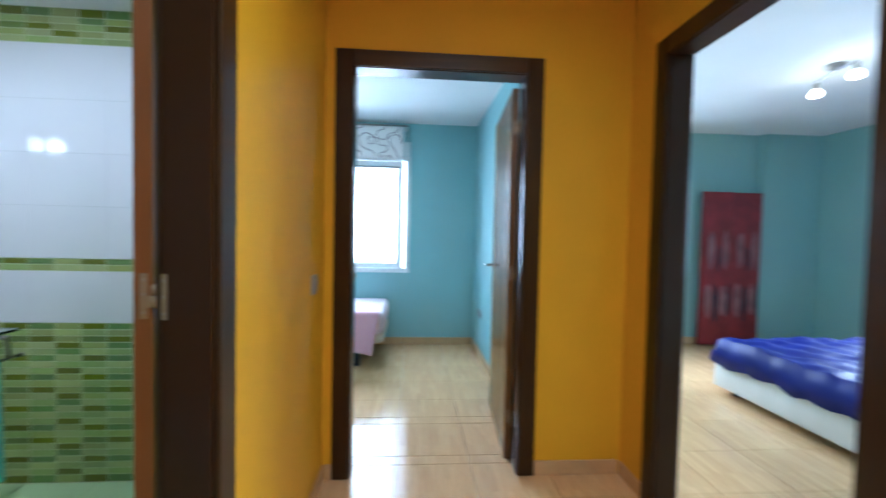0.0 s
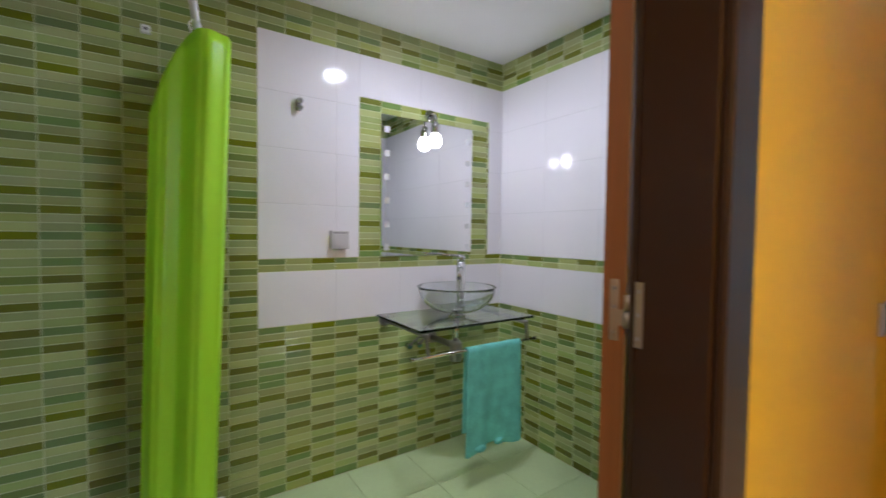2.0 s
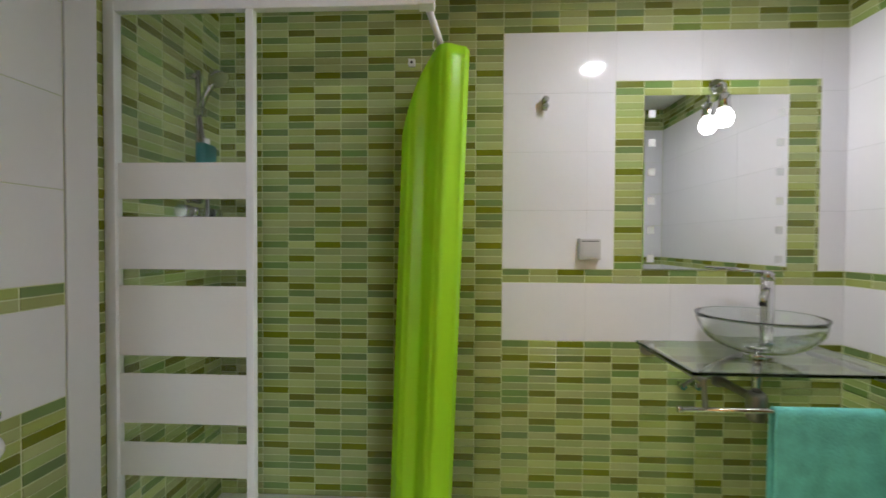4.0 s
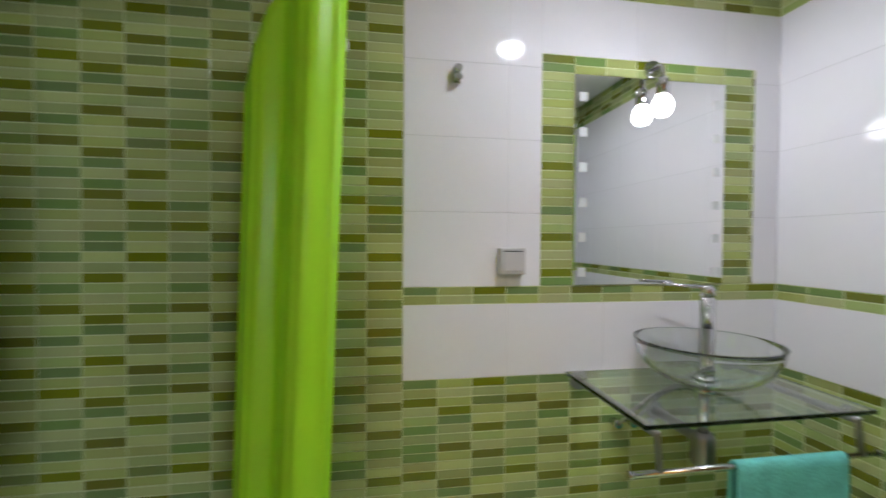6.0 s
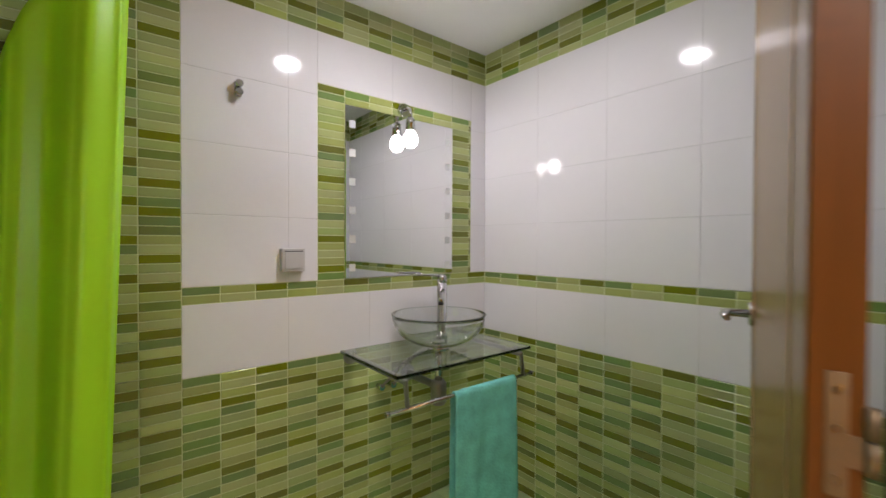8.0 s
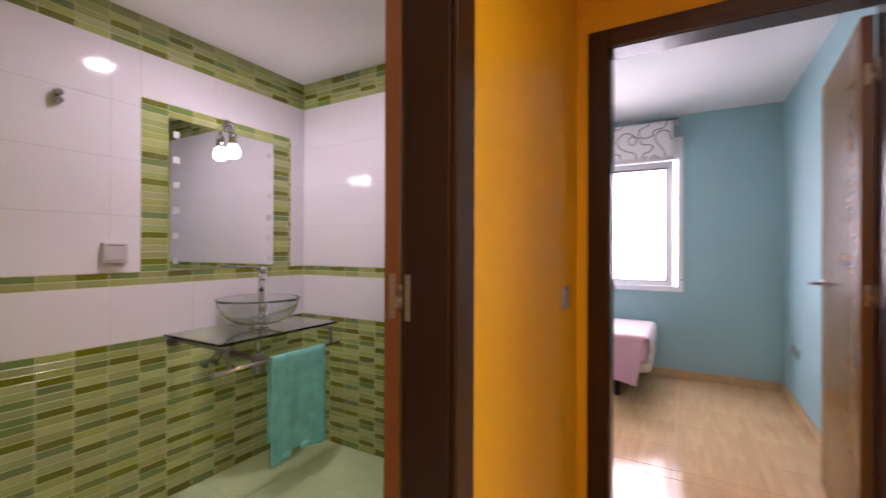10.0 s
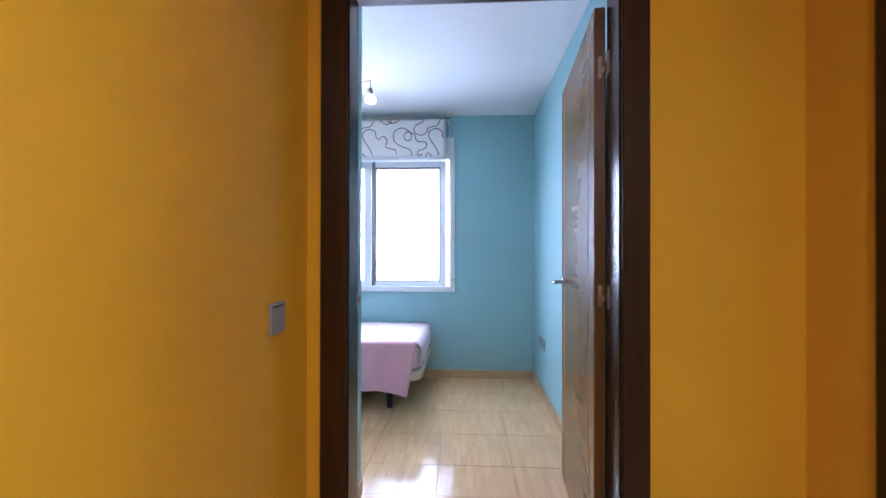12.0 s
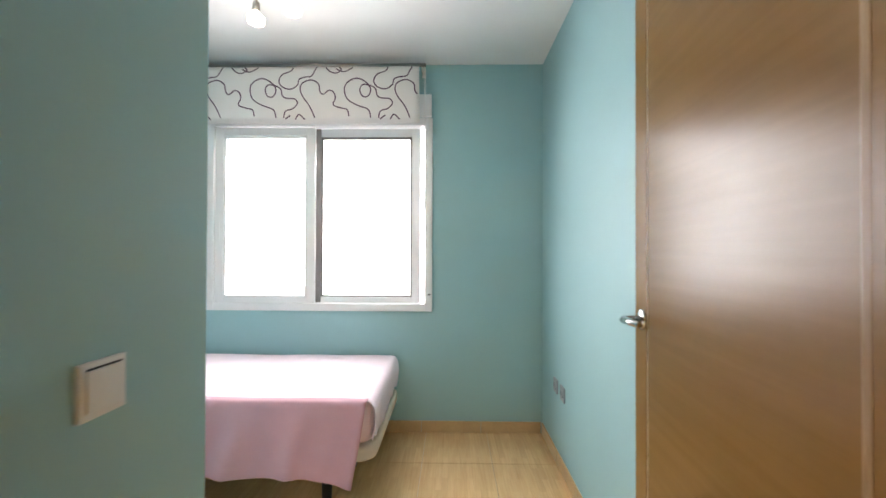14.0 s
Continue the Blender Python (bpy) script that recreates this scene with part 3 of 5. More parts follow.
# ---------- switches and sockets ----------
def wall_plate(name, label, category, centre, normal, size, body, group="", depth=0.009):
    """A square plate with a rocker or socket face, on a wall with that outward normal ('+x', '-x')."""
    x, y, z = centre
    s = 1 if normal == "+x" else -1
    root = thing(name, label, category, group, (x, y, z))
    h = size / 2

    def slab(pname, d0, d1, y0, y1, z0, z1, mat, bev):
        bm = B()
        xa, xb = sorted((x + s * d0, x + s * d1))
        box(bm, xa, y + y0, z + z0, xb, y + y1, z + z1, bev, 2)
        return part(pname, bm, mat, root)
    slab("plate", 0.0, depth, -h, h, -h, h, body, 0.003)
    if category == "switch":
        slab("rocker", depth, depth + 0.004, -h * 0.78, h * 0.78, -h * 0.72, h * 0.72, body, 0.0015)
        # Black strip stands for the shade in the gap above the rocker.
        slab("rocker_shadow_gap", depth - 0.0005, depth + 0.0006, -h * 0.78, h * 0.78, h * 0.72, h * 0.8, M_BLACK, 0)
    else:
        bm = B()
        ring = [(0.0, 0.0015), (0.019, 0.0015), (0.0195, 0.004), (0.023, 0.004), (0.023, 0.0), (0.0, 0.0)]
        lathe(bm, ring, 0, 0, 20)
        bmesh.ops.rotate(bm, verts=bm.verts, matrix=Matrix.Rotation(radians(90 * s), 3, "Y"))
        bmesh.ops.translate(bm, verts=bm.verts, vec=(x + s * 0.009, y, z))
        part("socket_cup", bm, M_GREYP, root)
        # Solid black stubs stand for the dark inside of the pin holes.
        for dy in (-0.0095, 0.0095):
            bm = B()
            tube(bm, [(x + s * 0.0105, y + dy, z), (x + s * 0.0112, y + dy, z)], 0.0025, 8)
            part("pin_hole", bm, M_BLACK, root)
    return root


wall_plate("light_switch", "grey light switch on the yellow hall wall", "switch", (HX, 2.443, 1.007), "+x", 0.085, M_GREYP)
wall_plate("light_switch", "white light switch on the turquoise wall", "switch", (-0.155, 3.096, 0.992), "+x", 0.085, M_WHITEP)
wall_plate("light_switch", "white switch plate on white bathroom tiles", "switch", (BW + 0.0016, 1.632, 1.174), "+x", 0.088, M_LGREYP, depth=0.034)
wall_plate("wall_socket", "grey power socket on the turquoise wall", "socket", (RE, 4.915, 0.435), "-x", 0.08, M_GREYP, group="sockets on the wall")
wall_plate("wall_socket", "grey power socket on the turquoise wall", "socket", (RE, 4.765, 0.435), "-x", 0.08, M_GREYP, group="sockets on the wall")

# ---------- bedroom window, blind ----------
win = thing("window_1", "white aluminium sliding window with two sashes", "window", kind="structure", at=(-0.5, RN, WZ0))


def frame_bars(pname, x0, x1, z0, z1, y0, y1, w, mat, parent, bottom=None):
    """Four bars round an upright opening."""
    bt = bottom or w
    for q in ((x0, z0, x0 + w, z1), (x1 - w, z0, x1, z1), (x0 + w, z0, x1 - w, z0 + bt), (x0 + w, z1 - w, x1 - w, z1)):
        bm = B()
        box(bm, q[0], y0, q[1], q[2], y1, q[3], 0.004, 2)
        part(pname, bm, mat, parent)


frame_bars("outer_frame", WX0 - 0.02, WX1 + 0.02, WZ0 - 0.015, WZ1, RN - 0.012, RN + 0.085, 0.05, M_ALU, win)


def sash(x0, x1, y0, seal):
    root = B()
    box(root, x0, y0, 0.845, x0 + 0.058, y0 + 0.03, 2.045, 0.004, 2)
    # On the right sash this grey stands for shade on a white stile.
    s = part("sash", root, seal, win)
    for q in ((x1 - 0.058, 0.845, x1, 2.045), (x0 + 0.058, 0.845, x1 - 0.058, 0.893), (x0 + 0.058, 1.99, x1 - 0.058, 2.045)):
        bm = B()
        box(bm, q[0], y0, q[1], q[2], y0 + 0.03, q[3], 0.004, 2)
        part("sash_bar", bm, M_ALU, s)
    bm = B()
    a, b, c, d = x0 + 0.058, x1 - 0.058, 0.893, 1.99
    for q in ((a, c, a + 0.012, d), (b - 0.012, c, b, d), (a, c, b, c + 0.010), (a, d - 0.018, b, d)):
        box(bm, q[0], y0 + 0.008, q[1], q[2], y0 + 0.022, q[3])
    part("glazing_seal", bm, seal, s, "grey rubber glazing seal")
    bm = B()
    box(bm, a + 0.004, y0 + 0.013, c, b - 0.004, y0 + 0.017, d)
    g = part("pane", bm, M_GLASS, s)
    g.visible_shadow = False
    bm = B()
    hx = x1 - 0.03 if seal is M_SEAL_SHADE else x0 + 0.03
    box(bm, hx - 0.008, y0 - 0.008, 1.28, hx + 0.008, y0, 1.40, 0.003, 2)
    part("pull_handle", bm, M_ALU, s)
    return s


sash(-1.236, -0.55, RN + 0.012, M_ALU)
sash(-0.578, 0.163, RN + 0.048, M_SEAL_SHADE)
bm = B()
box(bm, WX0 - 0.03, RN + 0.10, WZ0 - 0.03, WX1 + 0.03, RN + 0.27, WZ0 - 0.002, 0.003)
part("window_sill", bm, M_ALU, win)

shutter = thing("shutter_box", "white roller shutter box over the window", "shutter box", at=(-0.5, RN, 2.1))
bm = B()
box(bm, WX0 - 0.04, RN - 0.045, 2.103, 0.242, RN, 2.247, 0.004, 2)
part("box_cover", bm, M_ALU, shutter)
strap = thing("shutter_strap", "white shutter strap winder beside the window", "strap winder", at=(0.233, RN, 0.8))
bm = B()
box(bm, 0.222, RN - 0.030, 0.94, 0.237, RN - 0.028, 2.10)
part("strap", bm, M_WHITEP, strap)
bm = B()
box(bm, 0.217, RN - 0.034, 0.805, 0.249, RN, 0.922, 0.004, 2)
wd = part("winder_case", bm, M_ALU, strap)
# The slot's shaded inside is drawn as a black strip on the case.
bm = B()
box(bm, 0.222, RN - 0.0352, 0.914, 0.240, RN - 0.0335, 0.923)
part("strap_slot", bm, M_BLACK, wd)

blind = thing("roman_blind", "white roman blind with plum swirls, drawn up", "blind", at=(-0.5, 5.2, 2.03))
bm = B()
tube(bm, [(-1.35, 5.147, 2.396), (0.21, 5.147, 2.396)], 0.011, 10)
part("rail", bm, M_STEEL, blind, "grey metal blind rail")
for bx in (0.19, -0.5, -1.2):
    bm = B()
    box(bm, bx - 0.012, 5.14, 2.390, bx + 0.012, RN, 2.410, 0.003)
    box(bm, bx - 0.012, RN - 0.006, 2.37, bx + 0.012, RN, 2.432, 0.002)
    part("bracket", bm, M_WHITEP, blind)
BX0, BX1, BZ0, BZ1 = -1.34, 0.168, 2.042, 2.388


def fold(u, v):
    x = BX0 + (BX1 - BX0) * u
    z = BZ0 + (BZ1 - BZ0) * v
    return (x, 5.15 - 0.012 * math.sin(v * math.pi) - 0.006 * math.sin(v * 9) - 0.002 * math.sin(u * 31 + v * 4), z)


bm = B()
sheet(bm, fold, 40, 12, 0.004)
part("fabric", bm, M_FABRIC, blind)
for k in range(2):
    bm = B()
    sheet(bm, lambda u, v, k=k: (BX0 + (BX1 - BX0) * u, 5.163 + 0.011 * k + 0.003 * math.sin(u * 22 + k), BZ0 - 0.006 * (k + 1) + 0.16 * v), 30, 4, 0.004)
    part("fold", bm, M_FABRIC, blind)


def swirl(cx, cz, pts):
    """A printed line: points given in the plane of the cloth, smoothed."""
    sm = []
    for i in range(len(pts) - 1):
        p0, p1, p2, p3 = pts[max(i - 1, 0)], pts[i], pts[i + 1], pts[min(i + 2, len(pts) - 1)]
        for s in range(8):
            t = s / 8
            sm.append([0.5 * ((2 * p1[a]) + (-p0[a] + p2[a]) * t + (2 * p0[a] - 5 * p1[a] + 4 * p2[a] - p3[a]) * t * t + (-p0[a] + 3 * p1[a] - 3 * p2[a] + p3[a]) * t ** 3) for a in (0, 1)])
    sm.append(list(pts[-1]))
    bm, prev = B(), None
    w = 0.0078
    for i, (a, b) in enumerate(sm):
        n = sm[min(i + 1, len(sm) - 1)]
        o = sm[max(i - 1, 0)]
        dx, dz = n[0] - o[0], n[1] - o[1]
        ln = math.hypot(dx, dz) or 1
        ox, oz = -dz / ln * w / 2, dx / ln * w / 2
        if not (BX0 + 0.006 < cx + a < BX1 - 0.006 and BZ0 + 0.006 < cz + b < BZ1 - 0.004):
            prev = None
            continue
        ring = []
        for s in (1, -1):
            x, z = cx + a + s * ox, cz + b + s * oz
            v = (z - BZ0) / (BZ1 - BZ0)
            y = fold((x - BX0) / (BX1 - BX0), v)[1] - 0.0046
            ring.append(bm.verts.new((x, y, z)))
        if prev:
            bm.faces.new((prev[0], prev[1], ring[1], ring[0]))
        prev = ring
    part("printed_swirl", bm, M_PLUM, blind, "plum swirl line printed on the cloth")


# one repeat of the print, in centimetres from the cloth's upper corner
LOOP = [(-31, -33), (-32.5, -28), (-40, -25), (-46, -21), (-48, -15), (-46, -10.5), (-40, -8), (-34, -10.5), (-31, -15), (-33, -19.5), (-36.5, -19), (-38, -15), (-36, -12),
        (-31.5, -12.5), (-28, -14.5), (-27, -18.5), (-24.5, -20.5), (-19, -21), (-17, -24), (-20, -27.5), (-24.5, -29), (-26, -33)]
WAVE = [(-6, -33), (-9, -26), (-14, -19), (-15.5, -14), (-13.5, -10.5), (-8, -9), (-3.5, -11.5), (-2.7, -16), (-0.5, -18), (3, -15.5), (6, -16.5), (7.3, -20.5), (6.2, -25), (11, -27), (15, -28), (16, -32)]
CURL = [(-20, -0.5), (-21.5, -3), (-27, -5.5), (-29, -10), (-26.5, -13.5), (-21.5, -14.5), (-17.3, -12), (-16, -8.5), (-12.5, -7.2), (-8, -6.5), (-5.7, -2.5), (-4.6, -0.5)]
TOPS = [(1, -0.6), (4, -3.5), (8, -4.4), (11, -2.2), (9.5, -0.5)]
DIP = [(7.5, -1.5), (12.5, -3.6), (17, -1.8), (18.5, -0.5)]
CAP = [(-18.5, -34), (-16, -31), (-12.5, -34)]
TICK = [(-25, -33.8), (-21.5, -31.5)]
for k in range(-3, 2):
    for line in (LOOP, WAVE, CURL, TOPS, DIP, CAP, TICK):
        pts = [(a / 100, b / 100) for a, b in line]
        if any(BX0 < BX1 + k * 0.61 + a < BX1 for a, b in pts):
            swirl(BX1 + k * 0.61, BZ1, pts)
bm = B()
tube(bm, [(0.200, 5.15, 2.39), (0.203, 5.155, 1.9), (0.206, 5.16, 1.47), (0.212, 5.16, 1.42), (0.218, 5.16, 1.47), (0.213, 5.155, 1.9), (0.206, 5.15, 2.39)], 0.0016, 6)
part("pull_cord", bm, M_WHITEP, blind, "thin white pull cord")

# daylight beyond the windows
bm = B()
box(bm, -9, 9.0, -4, 8, 9.02, 9)
tagged(part("backdrop", bm, M_DAY), "bright white overcast daylight outside", "backdrop", kind="structure")

# ---------- small bedroom: bed and lamp ----------
bed = thing("single_bed", "single bed with pink cover standing under the window", "bed", at=(-0.95, 4.9, 0))
X0, X1, Y0, Y1 = -1.93, 0.015, 4.375, 5.265


part("base", rounded(B(), X0, Y0 + 0.01, 0.235, X1 + 0.015, Y1, 0.309, 0.09, 0.015), M_BEIGE, bed, "beige rounded bed base")


def fitted(u, v):
    """The fitted sheet: a domed top that turns over the foot end and gathers in creases below it."""
    run = u * 1.13
    y = Y0 + 0.018 + (Y1 - Y0 - 0.026) * v
    soft = 0.006 * noise.noise((run * 5, y * 4, 1)) + 0.012 * math.sin(math.pi * v)
    if run < 1.0:
        x = X0 + 0.3 + (X1 - 0.012 - X0 - 0.3) * run
        return (x, y, 0.5155 + soft * min(1, (1 - run) * 8 + 0.15))
    d = (run - 1.0) / 0.13
    crease = 0.007 * noise.noise((y * 22, d * 2.5, 4)) + 0.004 * math.sin(y * 60 + 3 * d)
    return (X1 + 0.004 + 0.012 * math.sin(d * math.pi) + crease * d - 0.016 * max(0, 1 - d * 6), y, 0.5155 - 0.19 * d + 0.012 * math.sin(y * 9) * d)


part("mattress", rounded(B(), X0 + 0.01, Y0 + 0.015, 0.310, X1, Y1 - 0.005, 0.513, 0.08, 0.035), M_PINKW, bed, "mattress in a pale pink fitted sheet")
bm = B()
sheet(bm, fitted, 72, 40, 0.003)
part("fitted_sheet", bm, M_PINKW, bed, "creased pale pink fitted sheet")


def cover(u, v):
    """A cloth laid along the edge of the mattress that hangs down the long side."""
    x = X0 + 0.02 + (X1 - 0.020 - X0 - 0.02) * u
    s = v * 0.40 - 0.012
    lift = 0.002 * math.sin(23 * u + 5 * v) + 0.004 * abs(noise.noise((u * 9, v * 3, 2)))
    if s < 0:
        return (x, Y0 + 0.03 - s, 0.5195 + abs(lift))
    bend = min(s / 0.04, 1)
    wave = (0.012 * math.sin(u * 34 + 1.5 * math.sin(u * 9) + 2.5 * s) + 0.007 * math.sin(u * 71 + 9 * s) + 0.016 * noise.noise((u * 14 + 3 * s, s * 3, 7))) * min(s / 0.2, 1)
    drop = 0.012 * math.sin(u * 5.3 + 0.6) * (s / 0.4) + 0.03 * max(0, u - 0.85) / 0.15 * (s / 0.38)
    slant = 0.06 * (s / 0.38) * max(0, u - 0.8) * 5
    return (x - slant, Y0 + 0.03 - 0.034 * math.sin(bend * math.pi / 2) - 0.03 * s + wave - abs(wave) * 0.3, 0.5195 - 0.012 * bend * bend - max(0, s - 0.02) * 0.94 - drop)


bm = B()
sheet(bm, cover, 90, 60, 0.004)
part("bedspread", bm, M_PINK, bed, "pink cotton bedspread hanging over the side")
for lx, ly in ((-0.22, 4.50), (-0.22, 5.15), (-1.75, 4.50), (-1.75, 5.15)):
    bm = B()
    tube(bm, [(lx, ly, 0.0), (lx, ly, 0.02), (lx, ly, 0.24)], [0.02, 0.024, 0.026], 14)
    part("leg", bm, M_BLACK, bed, "black tubular bed leg")
bm = B()
box(bm, X0 + 0.05, Y0 + 0.06, 0.19, X1 - 0.08, Y0 + 0.10, 0.236, 0.004)
part("side_rail", bm, M_BLACK, bed)


def spot_lamp(name, label, base, heads, ceiling):
    """A ceiling lamp: disc on the ceiling, a bent bar, and swivelling spots with lit bulbs."""
    root = thing(name, label, "ceiling lamp", at=(base[0], base[1], ceiling))
    bm = B()
    lathe(bm, [(0, ceiling), (0.062, ceiling), (0.062, ceiling - 0.012), (0.05, ceiling - 0.024), (0.0, ceiling - 0.026)], base[0], base[1], 28)
    part("canopy", bm, M_STEEL, root, "brushed steel ceiling disc")
    z = ceiling - 0.05
    bm = B()
    n = len(heads)
    pts = []
    for i, (hx, hy, hz) in enumerate(heads):
        pts.append((hx, hy, z))
        if i < n - 1:
            nx, ny, _ = heads[i + 1]
            pts.append(((hx + nx) / 2 + 0.3 * (base[0] - (hx + nx) / 2), (hy + ny) / 2 + 0.5 * (base[1] - (hy + ny) / 2), z))
    sm = []
    for i in range(len(pts) - 1):
        p0, p1, p2, p3 = (Vector(pts[max(i - 1, 0)]), Vector(pts[i]), Vector(pts[i + 1]), Vector(pts[min(i + 2, len(pts) - 1)]))
        for s in range(6):
            t = s / 6
            sm.append(0.5 * (2 * p1 + (p2 - p0) * t + (2 * p0 - 5 * p1 + 4 * p2 - p3) * t * t + (3 * p1 - p0 - 3 * p2 + p3) * t ** 3))
    sm.append(Vector(pts[-1]))
    tube(bm, sm, 0.006, 8)
    tube(bm, [(base[0], base[1], ceiling - 0.02), (base[0], base[1], z - 0.004)], 0.007, 8)
    near = min(sm, key=lambda p: (p - Vector((base[0], base[1], z))).length)
    tube(bm, [(base[0], base[1], z), tuple(near)], 0.006, 8)
    part("bar", bm, M_STEEL, root, "bent steel lamp bar")
    for hx, hy, hz in heads:
        bm = B()
        tube(bm, [(hx, hy, z), (hx, hy, hz + 0.05)], 0.005, 8)
        lathe(bm, [(0, hz + 0.055), (0.016, hz + 0.055), (0.018, hz + 0.015), (0.0, hz + 0.014)], hx, hy, 16)
        h = part("spot_holder", bm, M_STEEL, root)
        bm = B()
        lathe(bm, [(0, hz + 0.014), (0.014, hz + 0.012), (0.040, hz - 0.014), (0.038, hz - 0.040), (0.0, hz - 0.058)], hx, hy, 16)
        b = part("bulb", bm, M_WBULB, h, "lit warm bulb")
        b.visible_shadow = False
    return root


spot_lamp("ceiling_lamp", "steel ceiling lamp with three lit swivel spots", (-0.50, 4.37), [(-0.33, 4.31, 2.295), (-0.55, 4.43, 2.32), (-0.545, 4.24, 2.32)], RC)
spot_lamp("ceiling_lamp", "brass-toned ceiling lamp with two lit spots", (3.25, 3.38), [(3.2, 3.19, 2.38), (3.3, 3.57, 2.38)], MC)

# ---------- master bedroom ----------
mbed = thing("double_bed", "double bed with royal blue satin quilt, white base", "bed", at=(3.8, 2.95, 0))
part("base", rounded(B(), 2.77, 2.34, 0.06, 4.78, 3.82, 0.27, 0.03, 0.01), M_WBASE, mbed, "white upholstered bed base")
part("mattress", rounded(B(), 2.79, 2.36, 0.271, 4.78, 3.80, 0.43, 0.06, 0.03), M_WBASE, mbed)


def quilt(u, v):
    a, b = u * 2 - 1, v * 2 - 1
    x, y = 3.76 + a * 1.03, 3.08 + b * 0.755
    edge = max(0, abs(a) - 0.95) / 0.05, max(0, abs(b) - 0.93) / 0.07
    fall = max(edge)
    z = 0.445 + 0.022 * noise.noise((x * 6, y * 6, 0)) + 0.010 * noise.noise((x * 17, y * 13, 5)) + 0.006 * math.sin(x * 30 + 6 * math.sin(y * 4)) - fall * (0.19 + 0.03 * noise.noise((x * 6, y * 6, 3)))
    return (3.76 + math.copysign(min(abs(x - 3.76), 0.995 + 0.02 * fall), a), 3.08 + math.copysign(min(abs(y - 3.08), 0.73 + 0.02 * fall), b), z)


bm = B()
sheet(bm, quilt, 80, 64, 0.006)
part("quilt", bm, M_NAVY, mbed, "wrinkled royal blue satin quilt")
for lx, ly in ((2.88, 2.45), (2.88, 3.7), (4.68, 2.45), (4.68, 3.7)):
    bm = B()
    tube(bm, [(lx, ly, 0), (lx, ly, 0.06)], 0.025, 12)
    part("leg", bm, M_BLACK, mbed)

screen = thing("folding_screen", "dark red folding screen with pale painted figures", "screen", at=(4.0, 5.23, 0))
for i in range(2):
    x0 = 3.62 + 0.38 * i
    bm = B()
    box(bm, x0, 5.20 + 0.03 * i, 0.02, x0 + 0.372, 5.23 + 0.03 * i, 1.80, 0.004)
    pn = part("panel", bm, M_RED, screen, "dark red lacquered panel")
    for cx, z0, w, h, dark in ((0.12, 0.92, 0.075, 0.42, 0), (0.29, 0.90, 0.07, 0.44, 0), (0.10, 0.34, 0.09, 0.40, 0), (0.28, 0.36, 0.085, 0.36, 0),
                               (0.19, 0.30, 0.06, 0.42, 1), (0.345, 0.34, 0.04, 0.40, 1), (0.21, 0.88, 0.035, 0.30, 1)):
        bm = B()
        rim = [(cx + w / 2 * (1 + 0.35 * noise.noise((3 * math.cos(a), 3 * math.sin(a), cx * 40 + i))) * math.cos(a),
                z0 + h / 2 + h / 2 * (1 + 0.25 * noise.noise((2 * math.cos(a), 2 * math.sin(a), cx * 70 + i))) * math.sin(a)) for a in [2 * math.pi * k / 18 for k in range(18)]]
        yb = 5.2 + 0.03 * i - 0.0005 - 0.0012 * dark
        back, front = ([bm.verts.new((x0 + min(max(px, 0.006), 0.366), y, pz)) for px, pz in rim] for y in (yb, yb - 0.0025))
        bm.faces.new(front)
        bm.faces.new(list(reversed(back)))
        for k in range(18):
            bm.faces.new((front[k], back[k], back[(k + 1) % 18], front[(k + 1) % 18]))
        part("painted_figure", bm, M_DARKP if dark else M_PALE, pn, "dark painted figure" if dark else "pale painted figure")

# ---------- bathroom: vanity ----------
vanity = thing("glass_washstand", "glass washstand shelf on chrome wall brackets", "washstand", at=(-1.67, 2.18, 0.77))
GX0, GX1, GY0, GY1, GZ = BW + T + 0.002, -1.445, 1.838, 2.533, 0.787
bm = B()
box(bm, GX0, GY0, GZ - 0.011, GX1, GY1, GZ, 0.0015)
g = part("glass_shelf", bm, M_GGLASS, vanity, "thick clear green-tinted glass shelf")
g.visible_shadow = False
bm = B()
for q in ((GX1 - 0.0012, GY0, GX1 + 0.0012, GY1), (GX0, GY0 - 0.0012, GX1, GY0 + 0.0012), (GX0, GY1 - 0.0012, GX1, GY1 + 0.0012)):
    box(bm, q[0], q[1], GZ - 0.0115, q[2], q[3], GZ - 0.0005)
part("polished_edge", bm, M_EDGE, g, "dark green polished glass edge")
for y in (1.882, 2.49):
    bm = B()
    tube(bm, [(BW + T, y, 0.754), (BW + T + 0.012, y, 0.754)], 0.03, 20)
    part("wall_flange", bm, M_STEEL, vanity)
    bm = B()
    tube(bm, [(BW + T + 0.01, y, 0.754), (-1.50, y, 0.754), (-1.458, y, 0.754)], 0.0095, 12)
    arm = part("arm", bm, M_STEEL, vanity, "brushed steel bracket arm")
    for x in (-1.84, -1.49):
        bm = B()
        tube(bm, [(x, y, 0.761), (x, y, GZ - 0.012)], 0.011, 12)
        part("glass_pad", bm, M_CHROME, arm)
    bm = B()
    tube(bm, [(-1.461, y, 0.764), (-1.461, y, 0.756), (-1.448, y, 0.665)], 0.0085, 10)
    part("drop_bar", bm, M_STEEL, vanity)
bm = B()
tube(bm, [(-1.448, 1.80, 0.665), (-1.448, 2.545, 0.665)], 0.0075, 12)
part("towel_bar", bm, M_CHROME, vanity, "chrome towel bar")
for y in (1.80, 2.545):
    bm = B()
    tube(bm, [(-1.448, y - 0.006, 0.665), (-1.448, y + 0.006, 0.665)], 0.0105, 12)
    part("end_cap", bm, M_CHROME, vanity)

